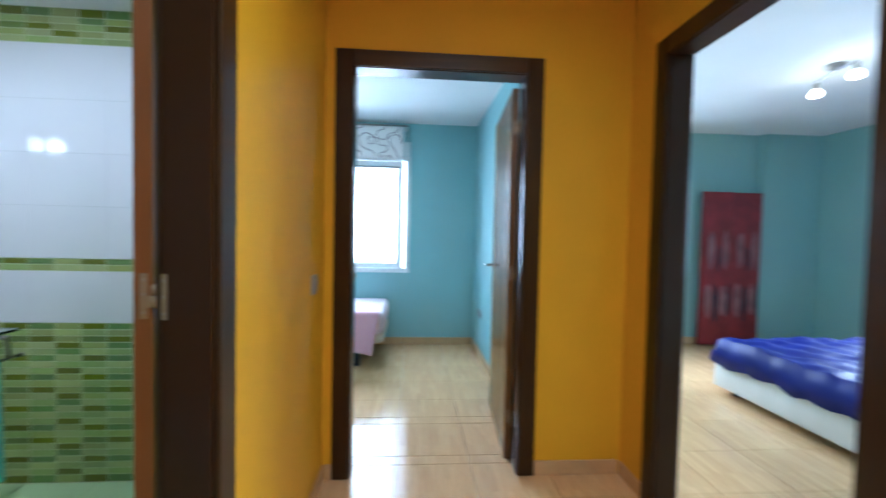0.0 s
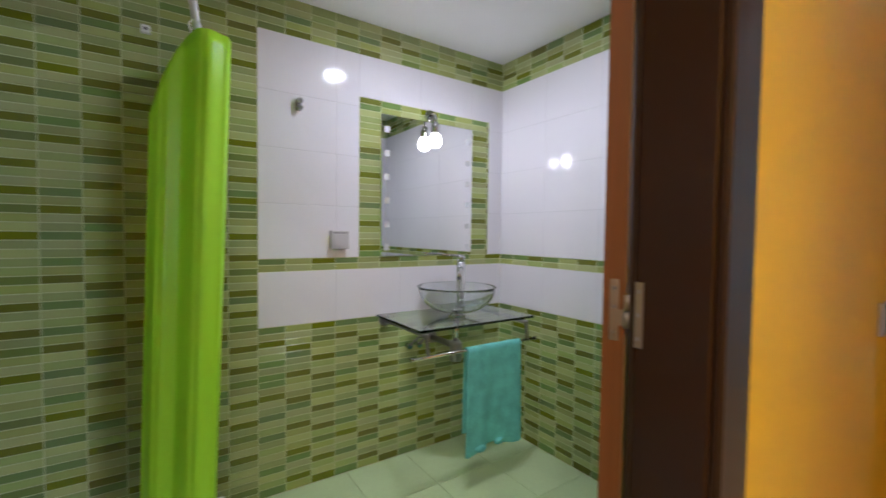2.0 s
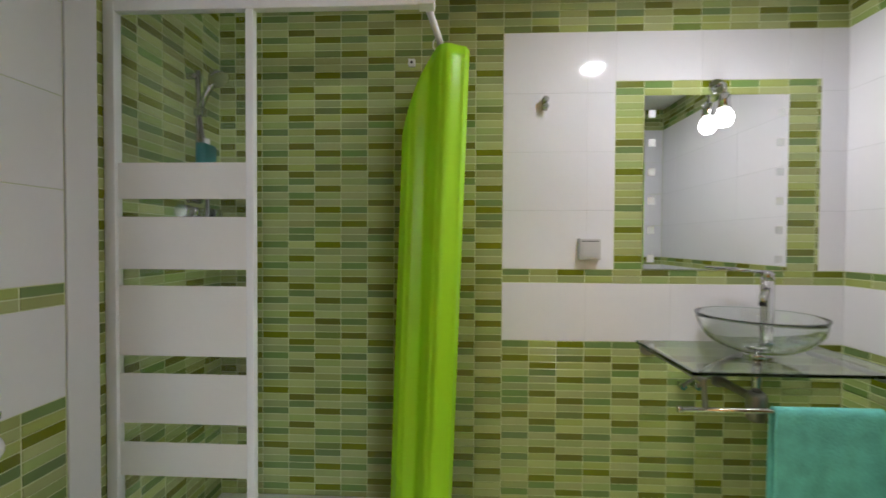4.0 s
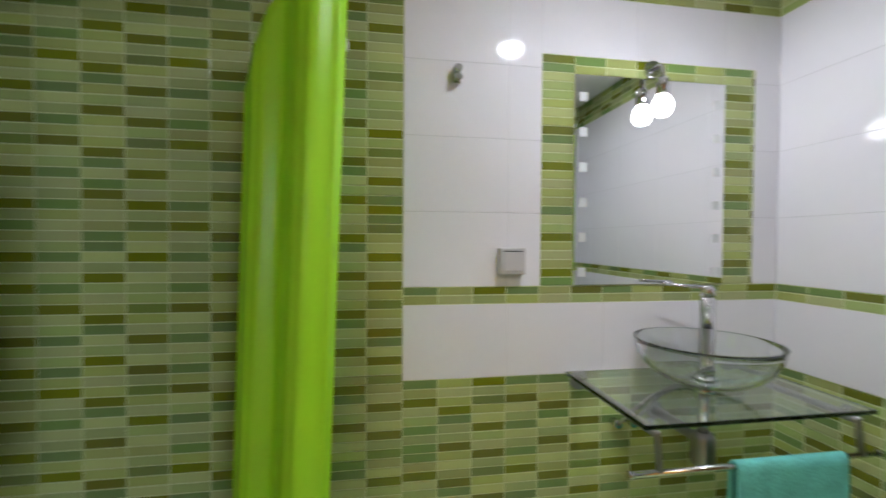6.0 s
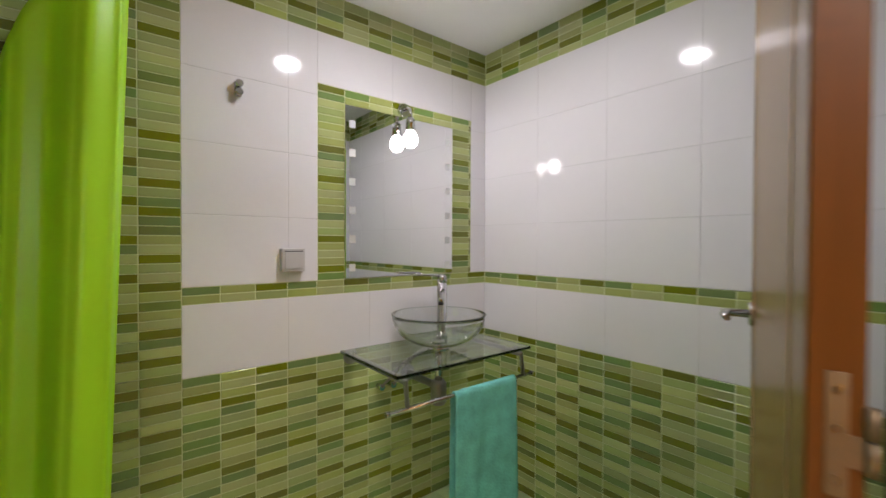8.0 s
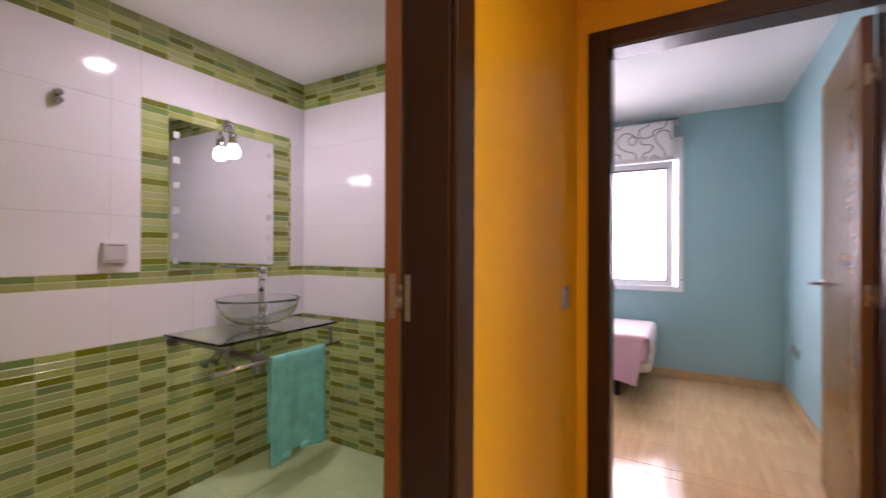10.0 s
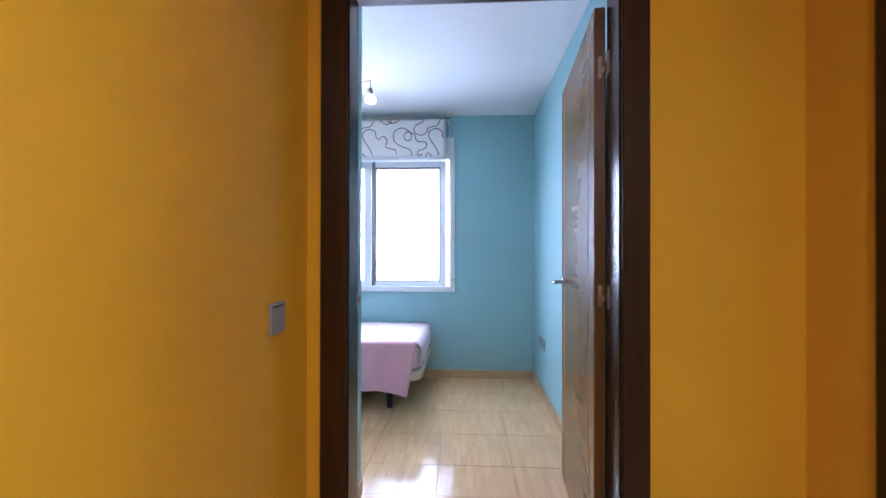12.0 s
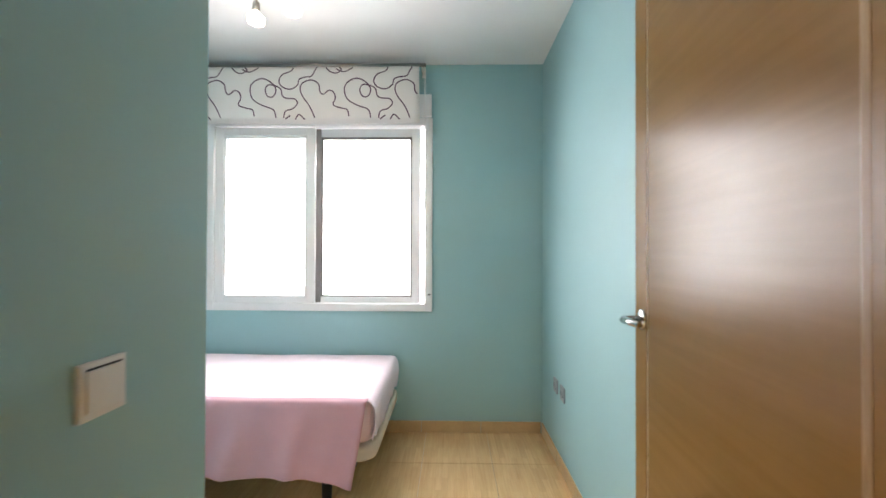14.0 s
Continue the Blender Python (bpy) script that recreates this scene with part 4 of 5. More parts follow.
CX, CY = -1.655, 2.182
basin = thing("glass_basin", "clear glass vessel basin on the glass shelf", "basin", at=(CX, CY, GZ))
prof = []
R, H = 0.20, 0.142
for k in range(13):
    a = radians(90 * k / 12)
    prof.append((0.045 + (R - 0.045) * math.sin(a), GZ + 0.02 + H * (1 - math.cos(a)) * 0.9))
inner = [(max(0.03, r - 0.007), z + 0.006) for r, z in prof]
loop = [(0.0, GZ + 0.02)] + prof + [(R + 0.003, prof[-1][1] + 0.004)] + list(reversed(inner)) + [(0.0, GZ + 0.0265)]
bm = B()
lathe(bm, loop, CX, CY, 56)
part("bowl", bm, M_BOWL, basin, "clear glass bowl with a rolled rim")
bm = B()
bmesh_rim = [(CX + (R + 0.001) * math.cos(2 * math.pi * k / 56), CY + (R + 0.001) * math.sin(2 * math.pi * k / 56), prof[-1][1] + 0.003) for k in range(57)]
tube(bm, bmesh_rim, 0.0024, 8, False)
part("rim", bm, M_RIM, basin, "green glass rim")
bm = B()
lathe(bm, [(0, GZ), (0.046, GZ), (0.046, GZ + 0.012), (0.036, GZ + 0.020), (0, GZ + 0.020)], CX, CY, 28)
part("mounting_ring", bm, M_CHROME, basin, "chrome mounting ring")
bm = B()
lathe(bm, [(0, GZ + 0.027), (0.031, GZ + 0.027), (0.029, GZ + 0.033), (0, GZ + 0.036)], CX, CY, 24)
part("drain_plug", bm, M_CHROME, basin)

trap = thing("drain_trap", "chrome bottle trap under the glass basin", "drain pipe", at=(CX, CY, 0.55))
bm = B()
tube(bm, [(CX, CY, GZ - 0.012), (CX, CY, 0.64)], 0.016, 16)
part("tail_pipe", bm, M_CHROME, trap)
bm = B()
lathe(bm, [(0, 0.55), (0.028, 0.55), (0.034, 0.56), (0.034, 0.64), (0.024, 0.655), (0, 0.655)], CX, CY, 24)
part("bottle", bm, M_STEEL, trap)
bm = B()
tube(bm, [(CX, CY, 0.625), (CX - 0.06, CY, 0.625), (BW + T, CY, 0.625)], 0.016, 14)
tube(bm, [(BW + T, CY, 0.625), (BW + T + 0.008, CY, 0.625)], 0.032, 20)
part("waste_pipe", bm, M_STEEL, trap)
for i, dy in enumerate((-0.16, -0.10)):
    bm = B()
    tube(bm, [(BW + T, CY + dy, 0.60), (BW + T + 0.03, CY + dy, 0.60), (BW + T + 0.05, CY + dy, 0.62), (BW + T + 0.07, CY + dy * 0.4, 0.70), (-1.745, CY + 0.10 + 0.01 * i, 0.81)], 0.006, 8)
    hose = part("supply_hose", bm, M_STEEL, trap, "braided steel supply hose")
    bm = B()
    tube(bm, [(BW + T, CY + dy, 0.60), (BW + T + 0.035, CY + dy, 0.60)], 0.014, 12)
    part("valve", bm, M_CHROME, hose)

TX, TY = -1.782, 2.302
tap = thing("basin_tap", "tall chrome single-lever basin tap", "tap", at=(TX, TY, GZ))
bm = B()
lathe(bm, [(0, GZ), (0.029, GZ), (0.029, GZ + 0.006), (0.024, GZ + 0.012), (0.023, 1.055), (0.0, 1.055)], TX, TY, 24)
part("body", bm, M_CHROME, tap)
bm = B()
lathe(bm, [(0, 1.058), (0.0235, 1.058), (0.0235, 1.082), (0.014, 1.094), (0, 1.096)], TX, TY, 24)
cap = part("cap", bm, M_CHROME, tap)
bm = B()
tube(bm, [(TX, TY, 1.088), (TX - 0.012, TY - 0.05, 1.092), (TX - 0.03, TY - 0.145, 1.098)], [0.007, 0.006, 0.0045], 10)
part("lever", bm, M_CHROME, cap, "thin chrome tap lever")
bm = B()
tube(bm, [(TX, TY, 1.02), (TX + 0.05, TY - 0.045, 1.015), (TX + 0.085, TY - 0.075, 1.0), (TX + 0.095, TY - 0.083, 0.978)], [0.014, 0.013, 0.0125, 0.012], 14)
spout = part("spout", bm, M_CHROME, tap)
bm = B()
tube(bm, [(TX + 0.095, TY - 0.083, 0.980), (TX + 0.096, TY - 0.084, 0.968)], 0.0125, 14)
part("aerator", bm, M_BLACK, spout, "dark spout outlet")

towel = thing("hand_towel", "turquoise terry towel hanging over the bar", "towel", at=(-1.448, 2.24, 0.665))
WY0, WY1 = 2.092, 2.428


def towelling(u, v):
    y = WY0 + (WY1 - WY0) * u
    s = v * 0.925
    back, r = 0.40, 0.0125
    arc = math.pi * r
    w = 0.010 * math.sin(u * 8 + 0.7) + 0.005 * math.sin(u * 19 + 2)
    if s < back:
        d = back - s
        return (-1.448 - r - 0.006 - 0.10 * w * d, y - 0.03 * (1 - u) * d * 0.4, 0.665 - d)
    if s < back + arc:
        a = (s - back) / r
        return (-1.448 - r * math.cos(a), y, 0.665 + r * math.sin(a) + 0.003)
    d = s - back - arc
    return (-1.448 + r + 0.004 + 1.6 * w * d + 0.01 * d, y - 0.06 * d * (1 - u) * (0.5 + u), 0.665 - d - 0.016 * math.sin(u * 7.5 + 1) * d / 0.5)


bm = B()
sheet(bm, towelling, 36, 96, 0.006)
part("cloth", bm, M_TOWEL, towel)
for u, v in ((0.28, 0.99), (0.62, 0.995)):
    p = towelling(u, v)
    bm = B()
    bmesh.ops.create_icosphere(bm, subdivisions=2, radius=0.026)
    for q in bm.verts:
        q.co = Vector((q.co.x * 0.45, q.co.y * 1.25, q.co.z * 0.7)) + Vector(p)
    part("border_bobble", bm, M_TOWEL, towel, "puffed towel border")

# ---------- mirror, lamp, hook ----------
mirror = thing("wall_mirror", "wall mirror with small frosted squares along its edges", "mirror", at=(BW, 2.15, 1.13))
MY0, MY1, MZ0, MZ1 = 1.859, 2.448, 1.089, 1.823
bm = B()
box(bm, BW + 0.001, MY0, MZ0, BW + 0.008, MY1, MZ1, 0.002)
part("mirror_glass", bm, M_MIRROR, mirror)
for i in range(6):
    for y in (MY0 + 0.016, MY1 - 0.048):
        z = MZ0 + 0.03 + i * 0.122
        bm = B()
        box(bm, BW + 0.0078, y, z, BW + 0.0086, y + 0.03, z + 0.032)
        part("frosted_square", bm, M_MFROST, mirror, "small frosted square")

LX, LY = -1.825, 2.15
mlamp = thing("mirror_lamp", "chrome wall lamp with a lit globe over the mirror", "wall lamp", at=(BW, LY, 1.82))
bm = B()
tube(bm, [(BW + 0.003, LY, 1.855), (BW + 0.016, LY, 1.855)], 0.030, 24)
part("wall_rose", bm, M_CHROME, mlamp)
bm = B()
tube(bm, [(BW + 0.014, LY, 1.855), (BW + 0.045, LY, 1.855), (LX - 0.006, LY, 1.847), (LX, LY, 1.832), (LX, LY, 1.797)], 0.008, 12)
part("arm", bm, M_CHROME, mlamp)
bm = B()
lathe(bm, [(0, 1.809), (0.014, 1.809), (0.021, 1.799), (0.022, 1.747), (0.0, 1.747)], LX, LY, 20)
hold = part("socket", bm, M_CHROME, mlamp)
bm = B()
lathe(bm, [(0.0, 1.748), (0.018, 1.745), (0.030, 1.728), (0.034, 1.708), (0.030, 1.688), (0.017, 1.674), (0, 1.671)], LX, LY, 24)
b = part("globe", bm, M_BULB, hold, "glowing white glass globe")
b.visible_shadow = False

hook = thing("robe_hook", "small chrome double robe hook on white tiles", "hook", at=(BW, 1.441, 1.789))
bm = B()
rounded(bm, BW + T, 1.429, 1.762, BW + T + 0.008, 1.453, 1.816, 0.003, 0.002)
part("back_plate", bm, M_CHROME, hook)
for z in (1.803, 1.773):
    bm = B()
    tube(bm, [(BW + T + 0.006, 1.441, z), (BW + T + 0.022, 1.441, z), (BW + T + 0.026, 1.441, z), (BW + T + 0.034, 1.441, z), (BW + T + 0.037, 1.441, z)], [0.007, 0.007, 0.0135, 0.0135, 0.010], 16)
    part("peg", bm, M_CHROME, hook)

clamp = thing("ceiling_light", "round lit ceiling light in the bathroom", "ceiling light", at=(-1.15, 1.865, BC))
bm = B()
lathe(bm, [(0, BC), (0.078, BC), (0.080, BC - 0.006), (0.072, BC - 0.011), (0.0, BC - 0.011)], -1.15, 1.865, 36)
part("housing", bm, M_WHITEP, clamp)
bm = B()
lathe(bm, [(0, BC - 0.011), (0.058, BC - 0.0112), (0.055, BC - 0.015), (0.04, BC - 0.018), (0, BC - 0.019)], -1.15, 1.865, 36)
b = part("diffuser", bm, M_PANEL, clamp, "lit white diffuser")
b.visible_shadow = False
hlamp = thing("ceiling_light", "round lit ceiling light in the hall", "ceiling light", at=(0.62, 0.48, HC))
bm = B()
lathe(bm, [(0, HC), (0.13, HC), (0.135, HC - 0.02), (0.12, HC - 0.035), (0.0, HC - 0.035)], 0.62, 0.48, 36)
part("housing", bm, M_WHITEP, hlamp)
bm = B()
lathe(bm, [(0, HC - 0.0352), (0.115, HC - 0.0354), (0.10, HC - 0.06), (0.05, HC - 0.075), (0, HC - 0.078)], 0.62, 0.48, 36)
b = part("diffuser", bm, M_PANEL, hlamp, "lit white diffuser")
b.visible_shadow = False

# ---------- shower ----------
SX = -1.29
tray = thing("shower_tray", "white shower tray in the tiled corner", "shower tray", at=(-1.55, 0.6, 0))
bm = B()
TY1 = 1.13
for q in ((BW + 0.006, BS + 0.006, 0, SX + 0.04, BS + 0.06), (BW + 0.006, TY1 - 0.05, 0, SX + 0.04, TY1), (BW + 0.006, BS + 0.06, 0, BW + 0.05, TY1 - 0.05), (SX - 0.03, BS + 0.06, 0, SX + 0.04, TY1 - 0.05)):
    box(bm, q[0], q[1], 0.0, q[3], q[4], 0.075, 0.008, 2)
box(bm, BW + 0.04, BS + 0.05, 0.0, SX - 0.02, TY1 - 0.04, 0.04)
part("basin", bm, M_PORC, tray)

scr = thing("shower_screen", "white framed glass shower screen with white stripes", "shower screen", at=(SX, 0.3, 0.1))
PY0, PY1 = BS + 0.035, 0.457
bm = B()
box(bm, SX - 0.003, PY0, 0.090, SX + 0.003, PY1, 1.89)
gp = part("pane", bm, M_GLASS, scr, "clear glass pane")
gp.visible_shadow = False
for z0, z1 in ((1.327, 1.435), (1.116, 1.273), (0.854, 1.066), (0.648, 0.80), (0.487, 0.59)):
    bm = B()
    box(bm, SX + 0.0034, PY0 + 0.002, z0, SX + 0.0046, PY1 - 0.002, z1)
    part("privacy_stripe", bm, M_FROST, gp, "white privacy stripe")
for z0, z1, y1 in ((0.075, 0.10, PY1), (1.882, 1.94, 1.0)):
    bm = B()
    box(bm, SX - 0.014, PY0, z0, SX + 0.014, y1, z1, 0.003, 2)
    part("rail", bm, M_ALU, scr, "white lacquered rail")
bm = B()
box(bm, SX - 0.012, PY1 - 0.002, 0.075, SX + 0.012, PY1 + 0.022, 1.882, 0.003, 2)
part("post", bm, M_ALU, scr, "white lacquered post")
bm = B()
box(bm, SX - 0.016, BS + 0.004, 0.075, SX + 0.016, PY0 + 0.003, 1.945, 0.003, 2)
part("wall_profile", bm, M_ALU, scr)

rod = thing("curtain_rod", "white shower curtain rod fixed to the back wall", "curtain rod", at=(-1.56, 1.04, 1.95))
bm = B()
tube(bm, [(SX - 0.01, 0.985, 1.905), (BW + T, 1.065, 1.86)], 0.011, 12)
part("rod", bm, M_ALU, rod)
bm = B()
box(bm, SX - 0.022, 0.963, 1.880, SX + 0.024, 1.011, 1.930, 0.004, 2)
part("corner_clip", bm, M_WHITEP, rod, "white plastic corner clip")
bm = B()
tube(bm, [(BW + T, 1.065, 1.86), (BW + T + 0.012, 1.065, 1.86)], 0.028, 20)
part("wall_flange", bm, M_WHITEP, rod)
brk = thing("wall_bracket", "small white bracket on the shower wall", "bracket", at=(BW, 0.873, 1.969))
bm = B()
box(bm, BW + T, 0.858, 1.954, BW + T + 0.02, 0.888, 1.984, 0.003, 2)
part("plate", bm, M_WHITEP, brk)
bm = B()
tube(bm, [(BW + T + 0.02, 0.873, 1.969), (BW + T + 0.021, 0.873, 1.969)], 0.006, 10)
part("screw", bm, M_BLACK, brk)

curtain = thing("shower_curtain", "lime green vinyl shower curtain gathered to one side", "curtain", at=(-1.5, 1.0, 0.1))


FOLDS = ((0.0, -0.045), (0.13, -0.012), (0.22, -0.004), (0.38, -0.012), (0.60, 0.034), (0.68, 0.040), (0.93, 0.012), (1.0, -0.022))


def drape(u, v):
    """u runs along the cloth through its folds, v up from the hem."""
    top = 1.850 if u > 0.6 else 1.574 + 0.276 * math.sin(u / 0.6 * math.pi / 2) ** 0.9
    z = 0.13 + (top - 0.13) * v
    left, right = 0.884 - 0.030 * (1.574 - z), 1.115 - 0.034 * (1.853 - z)
    i = max(k for k in range(len(FOLDS) - 1) if FOLDS[k][0] <= u)
    (ua, xa), (ub, xb) = FOLDS[i], FOLDS[i + 1]
    s = (u - ua) / (ub - ua)
    s = s * s * (3 - 2 * s)
    x = -1.482 + (xa + (xb - xa) * s) * (0.85 + 0.4 * (1 - v)) + 0.004 * math.sin(5 * v + 4 * u)
    return (x, left + (right - left) * u, z)


bm = B()
sheet(bm, drape, 96, 40, 0.0012)
part("front_cloth", bm, M_LIME, curtain)


def drape_back(u, v):
    z = 0.14 + (1.84 - 0.14) * v
    return (-1.56 - 0.28 * u + 0.01 * math.sin(v * 4), 1.05 - 0.05 * u + 0.03 * math.sin(u * 40) - 0.03 * (1 - v), z)


bm = B()
sheet(bm, drape_back, 60, 24, 0.0012)
part("rear_folds", bm, M_LIME, curtain)
for i in range(5):
    x = -1.48 - 0.055 * i
    y = 0.985 + (SX - 0.01 - x) * 0.135
    bm = B()
    tube(bm, [(x, y + 0.017 * math.cos(a), 1.862 + 0.022 * math.sin(a)) for a in [2 * math.pi * k / 16 for k in range(17)]], 0.002, 6, False)
    part("ring", bm, M_WHITEP, curtain, "white plastic curtain ring")

HXS = -1.665
sh = thing("hand_shower", "chrome hand shower with hose on the tiled wall", "shower", at=(HXS, BS, 1.0))
bm = B()
tube(bm, [(HXS, BS + 0.045, 1.345), (HXS, BS + 0.045, 1.86)], 0.010, 12)
part("riser_rail", bm, M_CHROME, sh)
for z in (1.36, 1.84):
    bm = B()
    tube(bm, [(HXS, BS + T, z), (HXS, BS + 0.045, z)], 0.012, 12)
    part("rail_fixing", bm, M_CHROME, sh)
bm = B()
tube(bm, [(HXS, BS + 0.05, 1.70), (HXS + 0.01, BS + 0.08, 1.76), (HXS + 0.02, BS + 0.13, 1.83)], [0.011, 0.012, 0.013], 12)
tube(bm, [(HXS + 0.02, BS + 0.12, 1.842), (HXS + 0.022, BS + 0.14, 1.815)], [0.02, 0.042], 20)
part("handset", bm, M_CHROME, sh, "chrome hand shower head")
bm = B()
box(bm, HXS - 0.016, BS + 0.035, 1.685, HXS + 0.016, BS + 0.075, 1.715, 0.005, 2)
part("slider", bm, M_CHROME, sh)
bm = B()
tube(bm, [(HXS, BS + 0.05, 1.69), (HXS + 0.015, BS + 0.09, 1.5), (HXS + 0.03, BS + 0.10, 1.32), (HXS + 0.03, BS + 0.09, 1.15), (HXS + 0.005, BS + 0.06, 1.29)], 0.007, 8)
part("hose", bm, M_STEEL, sh, "flexible steel hose")
bm = B()
tube(bm, [(HXS - 0.07, BS + 0.05, 1.31), (HXS + 0.07, BS + 0.05, 1.31)], 0.020, 16)
mixr = part("mixer", bm, M_CHROME, sh, "chrome shower mixer")
for s in (-1, 1):
    bm = B()
    tube(bm, [(HXS + s * 0.07, BS + 0.05, 1.31), (HXS + s * 0.115, BS + 0.05, 1.31)], 0.024, 16)
    part("knob", bm, M_CHROME, mixr)
soap = thing("shampoo_bottle", "dark teal plastic bottle on the shower rail", "bottle", at=(HXS, BS + 0.09, 1.475))
bm = B()
rounded(bm, HXS - 0.045, BS + 0.057, 1.475, HXS + 0.045, BS + 0.097, 1.575, 0.015, 0.006)
part("bottle_body", bm, M_TEALP, soap)
bm = B()
lathe(bm, [(0, 1.575), (0.013, 1.575), (0.013, 1.597), (0, 1.599)], HXS, BS + 0.077, 16)
part("cap", bm, M_WHITEP, soap)
bm = B()
box(bm, HXS - 0.06, BS + T, 1.463, HXS + 0.06, BS + 0.105, 1.475, 0.003)
part("dish", bm, M_CHROME, soap, "chrome soap dish")

# ---------- toilet ----------
wc = thing("toilet", "white porcelain toilet with low cistern by the wall", "toilet", at=(-0.66, 0.4, 0))
part("cistern", rounded(B(), -0.85, BS + 0.01, 0.40, -0.47, BS + 0.19, 0.775, 0.06, 0.02), M_PORC, wc)
lid = part("cistern_lid", rounded(B(), -0.862, BS + 0.006, 0.777, -0.458, BS + 0.20, 0.812, 0.07, 0.012), M_PORC, wc)
bm = B()
lathe(bm, [(0, 0.811), (0.022, 0.812), (0.022, 0.818), (0, 0.822)], -0.66, BS + 0.10, 20)
part("flush_button", bm, M_CHROME, lid, "chrome flush button")
bm = B()
rings = []
for z, s, yo in ((0.0, 0.62, 0.0), (0.06, 0.6, 0.0), (0.2, 0.7, 0.01), (0.33, 0.95, 0.03), (0.385, 1.0, 0.03), (0.395, 0.97, 0.03)):
    rings.append([bm.verts.new((-0.66 + 0.185 * s * math.cos(a), BS + 0.40 + yo + (0.25 if math.sin(a) > 0 else 0.22) * s * math.sin(a), z)) for a in [2 * math.pi * k / 32 for k in range(32)]])
for a, b in zip(rings, rings[1:]):
    for k in range(32):
        bm.faces.new((a[k], a[(k + 1) % 32], b[(k + 1) % 32], b[k])).smooth = True
bm.faces.new(rings[-1])
bm.faces.new(list(reversed(rings[0])))
part("bowl", bm, M_PORC, wc)
bm = B()
rings = []
for z, s in ((0.397, 0.98), (0.402, 1.01), (0.418, 1.01), (0.428, 0.95), (0.43, 0.6)):
    rings.append([bm.verts.new((-0.66 + 0.187 * s * math.cos(a), BS + 0.43 + (0.25 if math.sin(a) > 0 else 0.21) * s * math.sin(a), z)) for a in [2 * math.pi * k / 32 for k in range(32)]])
for a, b in zip(rings, rings[1:]):
    for k in range(32):
        bm.faces.new((a[k], a[(k + 1) % 32], b[(k + 1) % 32], b[k])).smooth = True
bm.faces.new(rings[-1])
bm.faces.new(list(reversed(rings[0])))
part("seat_lid", bm, M_WHITEP, wc, "closed white seat lid")
holder = thing("paper_holder", "chrome toilet paper holder on the tiled wall", "holder", at=(-0.92, BS, 0.8))
bm = B()
tube(bm, [(-0.92, BS + T, 0.82), (-0.92, BS + 0.012, 0.82)], 0.022, 20)
part("rose", bm, M_CHROME, holder)
bm = B()
tube(bm, [(-0.92, BS + 0.012, 0.82), (-0.92, BS + 0.06, 0.82), (-0.93, BS + 0.07, 0.82)], 0.008, 10)
part("stub", bm, M_CHROME, holder)

# ---------- tile pieces of walls and floors ----------
SHAPES = {}
JOIN = {}
rnd = random.Random(7)


def piece_verts(plane, sign, w, h, t):
    """Eight corners of a bevelled piece round its centre: w along the wall, h up (or along y on floors), t proud."""
    out = []
    for n, inset in ((-0.004, 0.0), (t - 0.0008, 0.0), (t, 0.0010)):
        for a, b in ((-1, -1), (1, -1), (1, 1), (-1, 1)):
            u, v = a * (w / 2 - inset), b * (h / 2 - inset)
            out.append({"x": (sign * n, u, v), "y": (u, sign * n, v), "z": (u, v, n)}[plane])
    return out


FACES = [(0, 1, 5, 4), (1, 2, 6, 5), (2, 3, 7, 6), (3, 0, 4, 7), (4, 5, 9, 8), (5, 6, 10, 9), (6, 7, 11, 10), (7, 4, 8, 11), (8, 9, 10, 11)]


def lay(parent, name, mat, plane, at, sign, u, v, w, h, t, joined=None):
    """One piece: an object of its own, or a share of a joined field."""
    pos = {"x": (at, u, v), "y": (u, at, v), "z": (u, v, at)}[plane]
    flip = (plane, sign) in (("x", -1), ("y", 1))
    if joined is not None:
        base = len(joined[0])
        joined[0].extend([tuple(p + q for p, q in zip(pos, c)) for c in piece_verts(plane, sign, w, h, t)])
        joined[1].extend([tuple(base + i for i in (reversed(f) if flip else f)) for f in FACES])
        return
    key = (name, mat.name, plane, sign, round(w, 4), round(h, 4), t)
    if key not in SHAPES:
        me = bpy.data.meshes.new(name)
        me.from_pydata(piece_verts(plane, sign, w, h, t), [], [tuple(reversed(f)) if flip else f for f in FACES])
        me.materials.append(mat)
        SHAPES[key] = me
    ob = new(name, SHAPES[key])
    ob.location = pos
    ob.parent = parent


def spans(a, b, pitch, start=None):
    """Cuts a..b into pieces of that pitch, full pieces counted from start (a or b), the last one cut."""
    out = []
    if start == "b":
        return [(a + b - q, a + b - p) for p, q in spans(a, b, pitch)][::-1]
    p = a
    while p < b - 0.004:
        q = min(p + pitch, b)
        if b - q < 0.012:
            q = b
        out.append((p, q))
        p = q
    return out


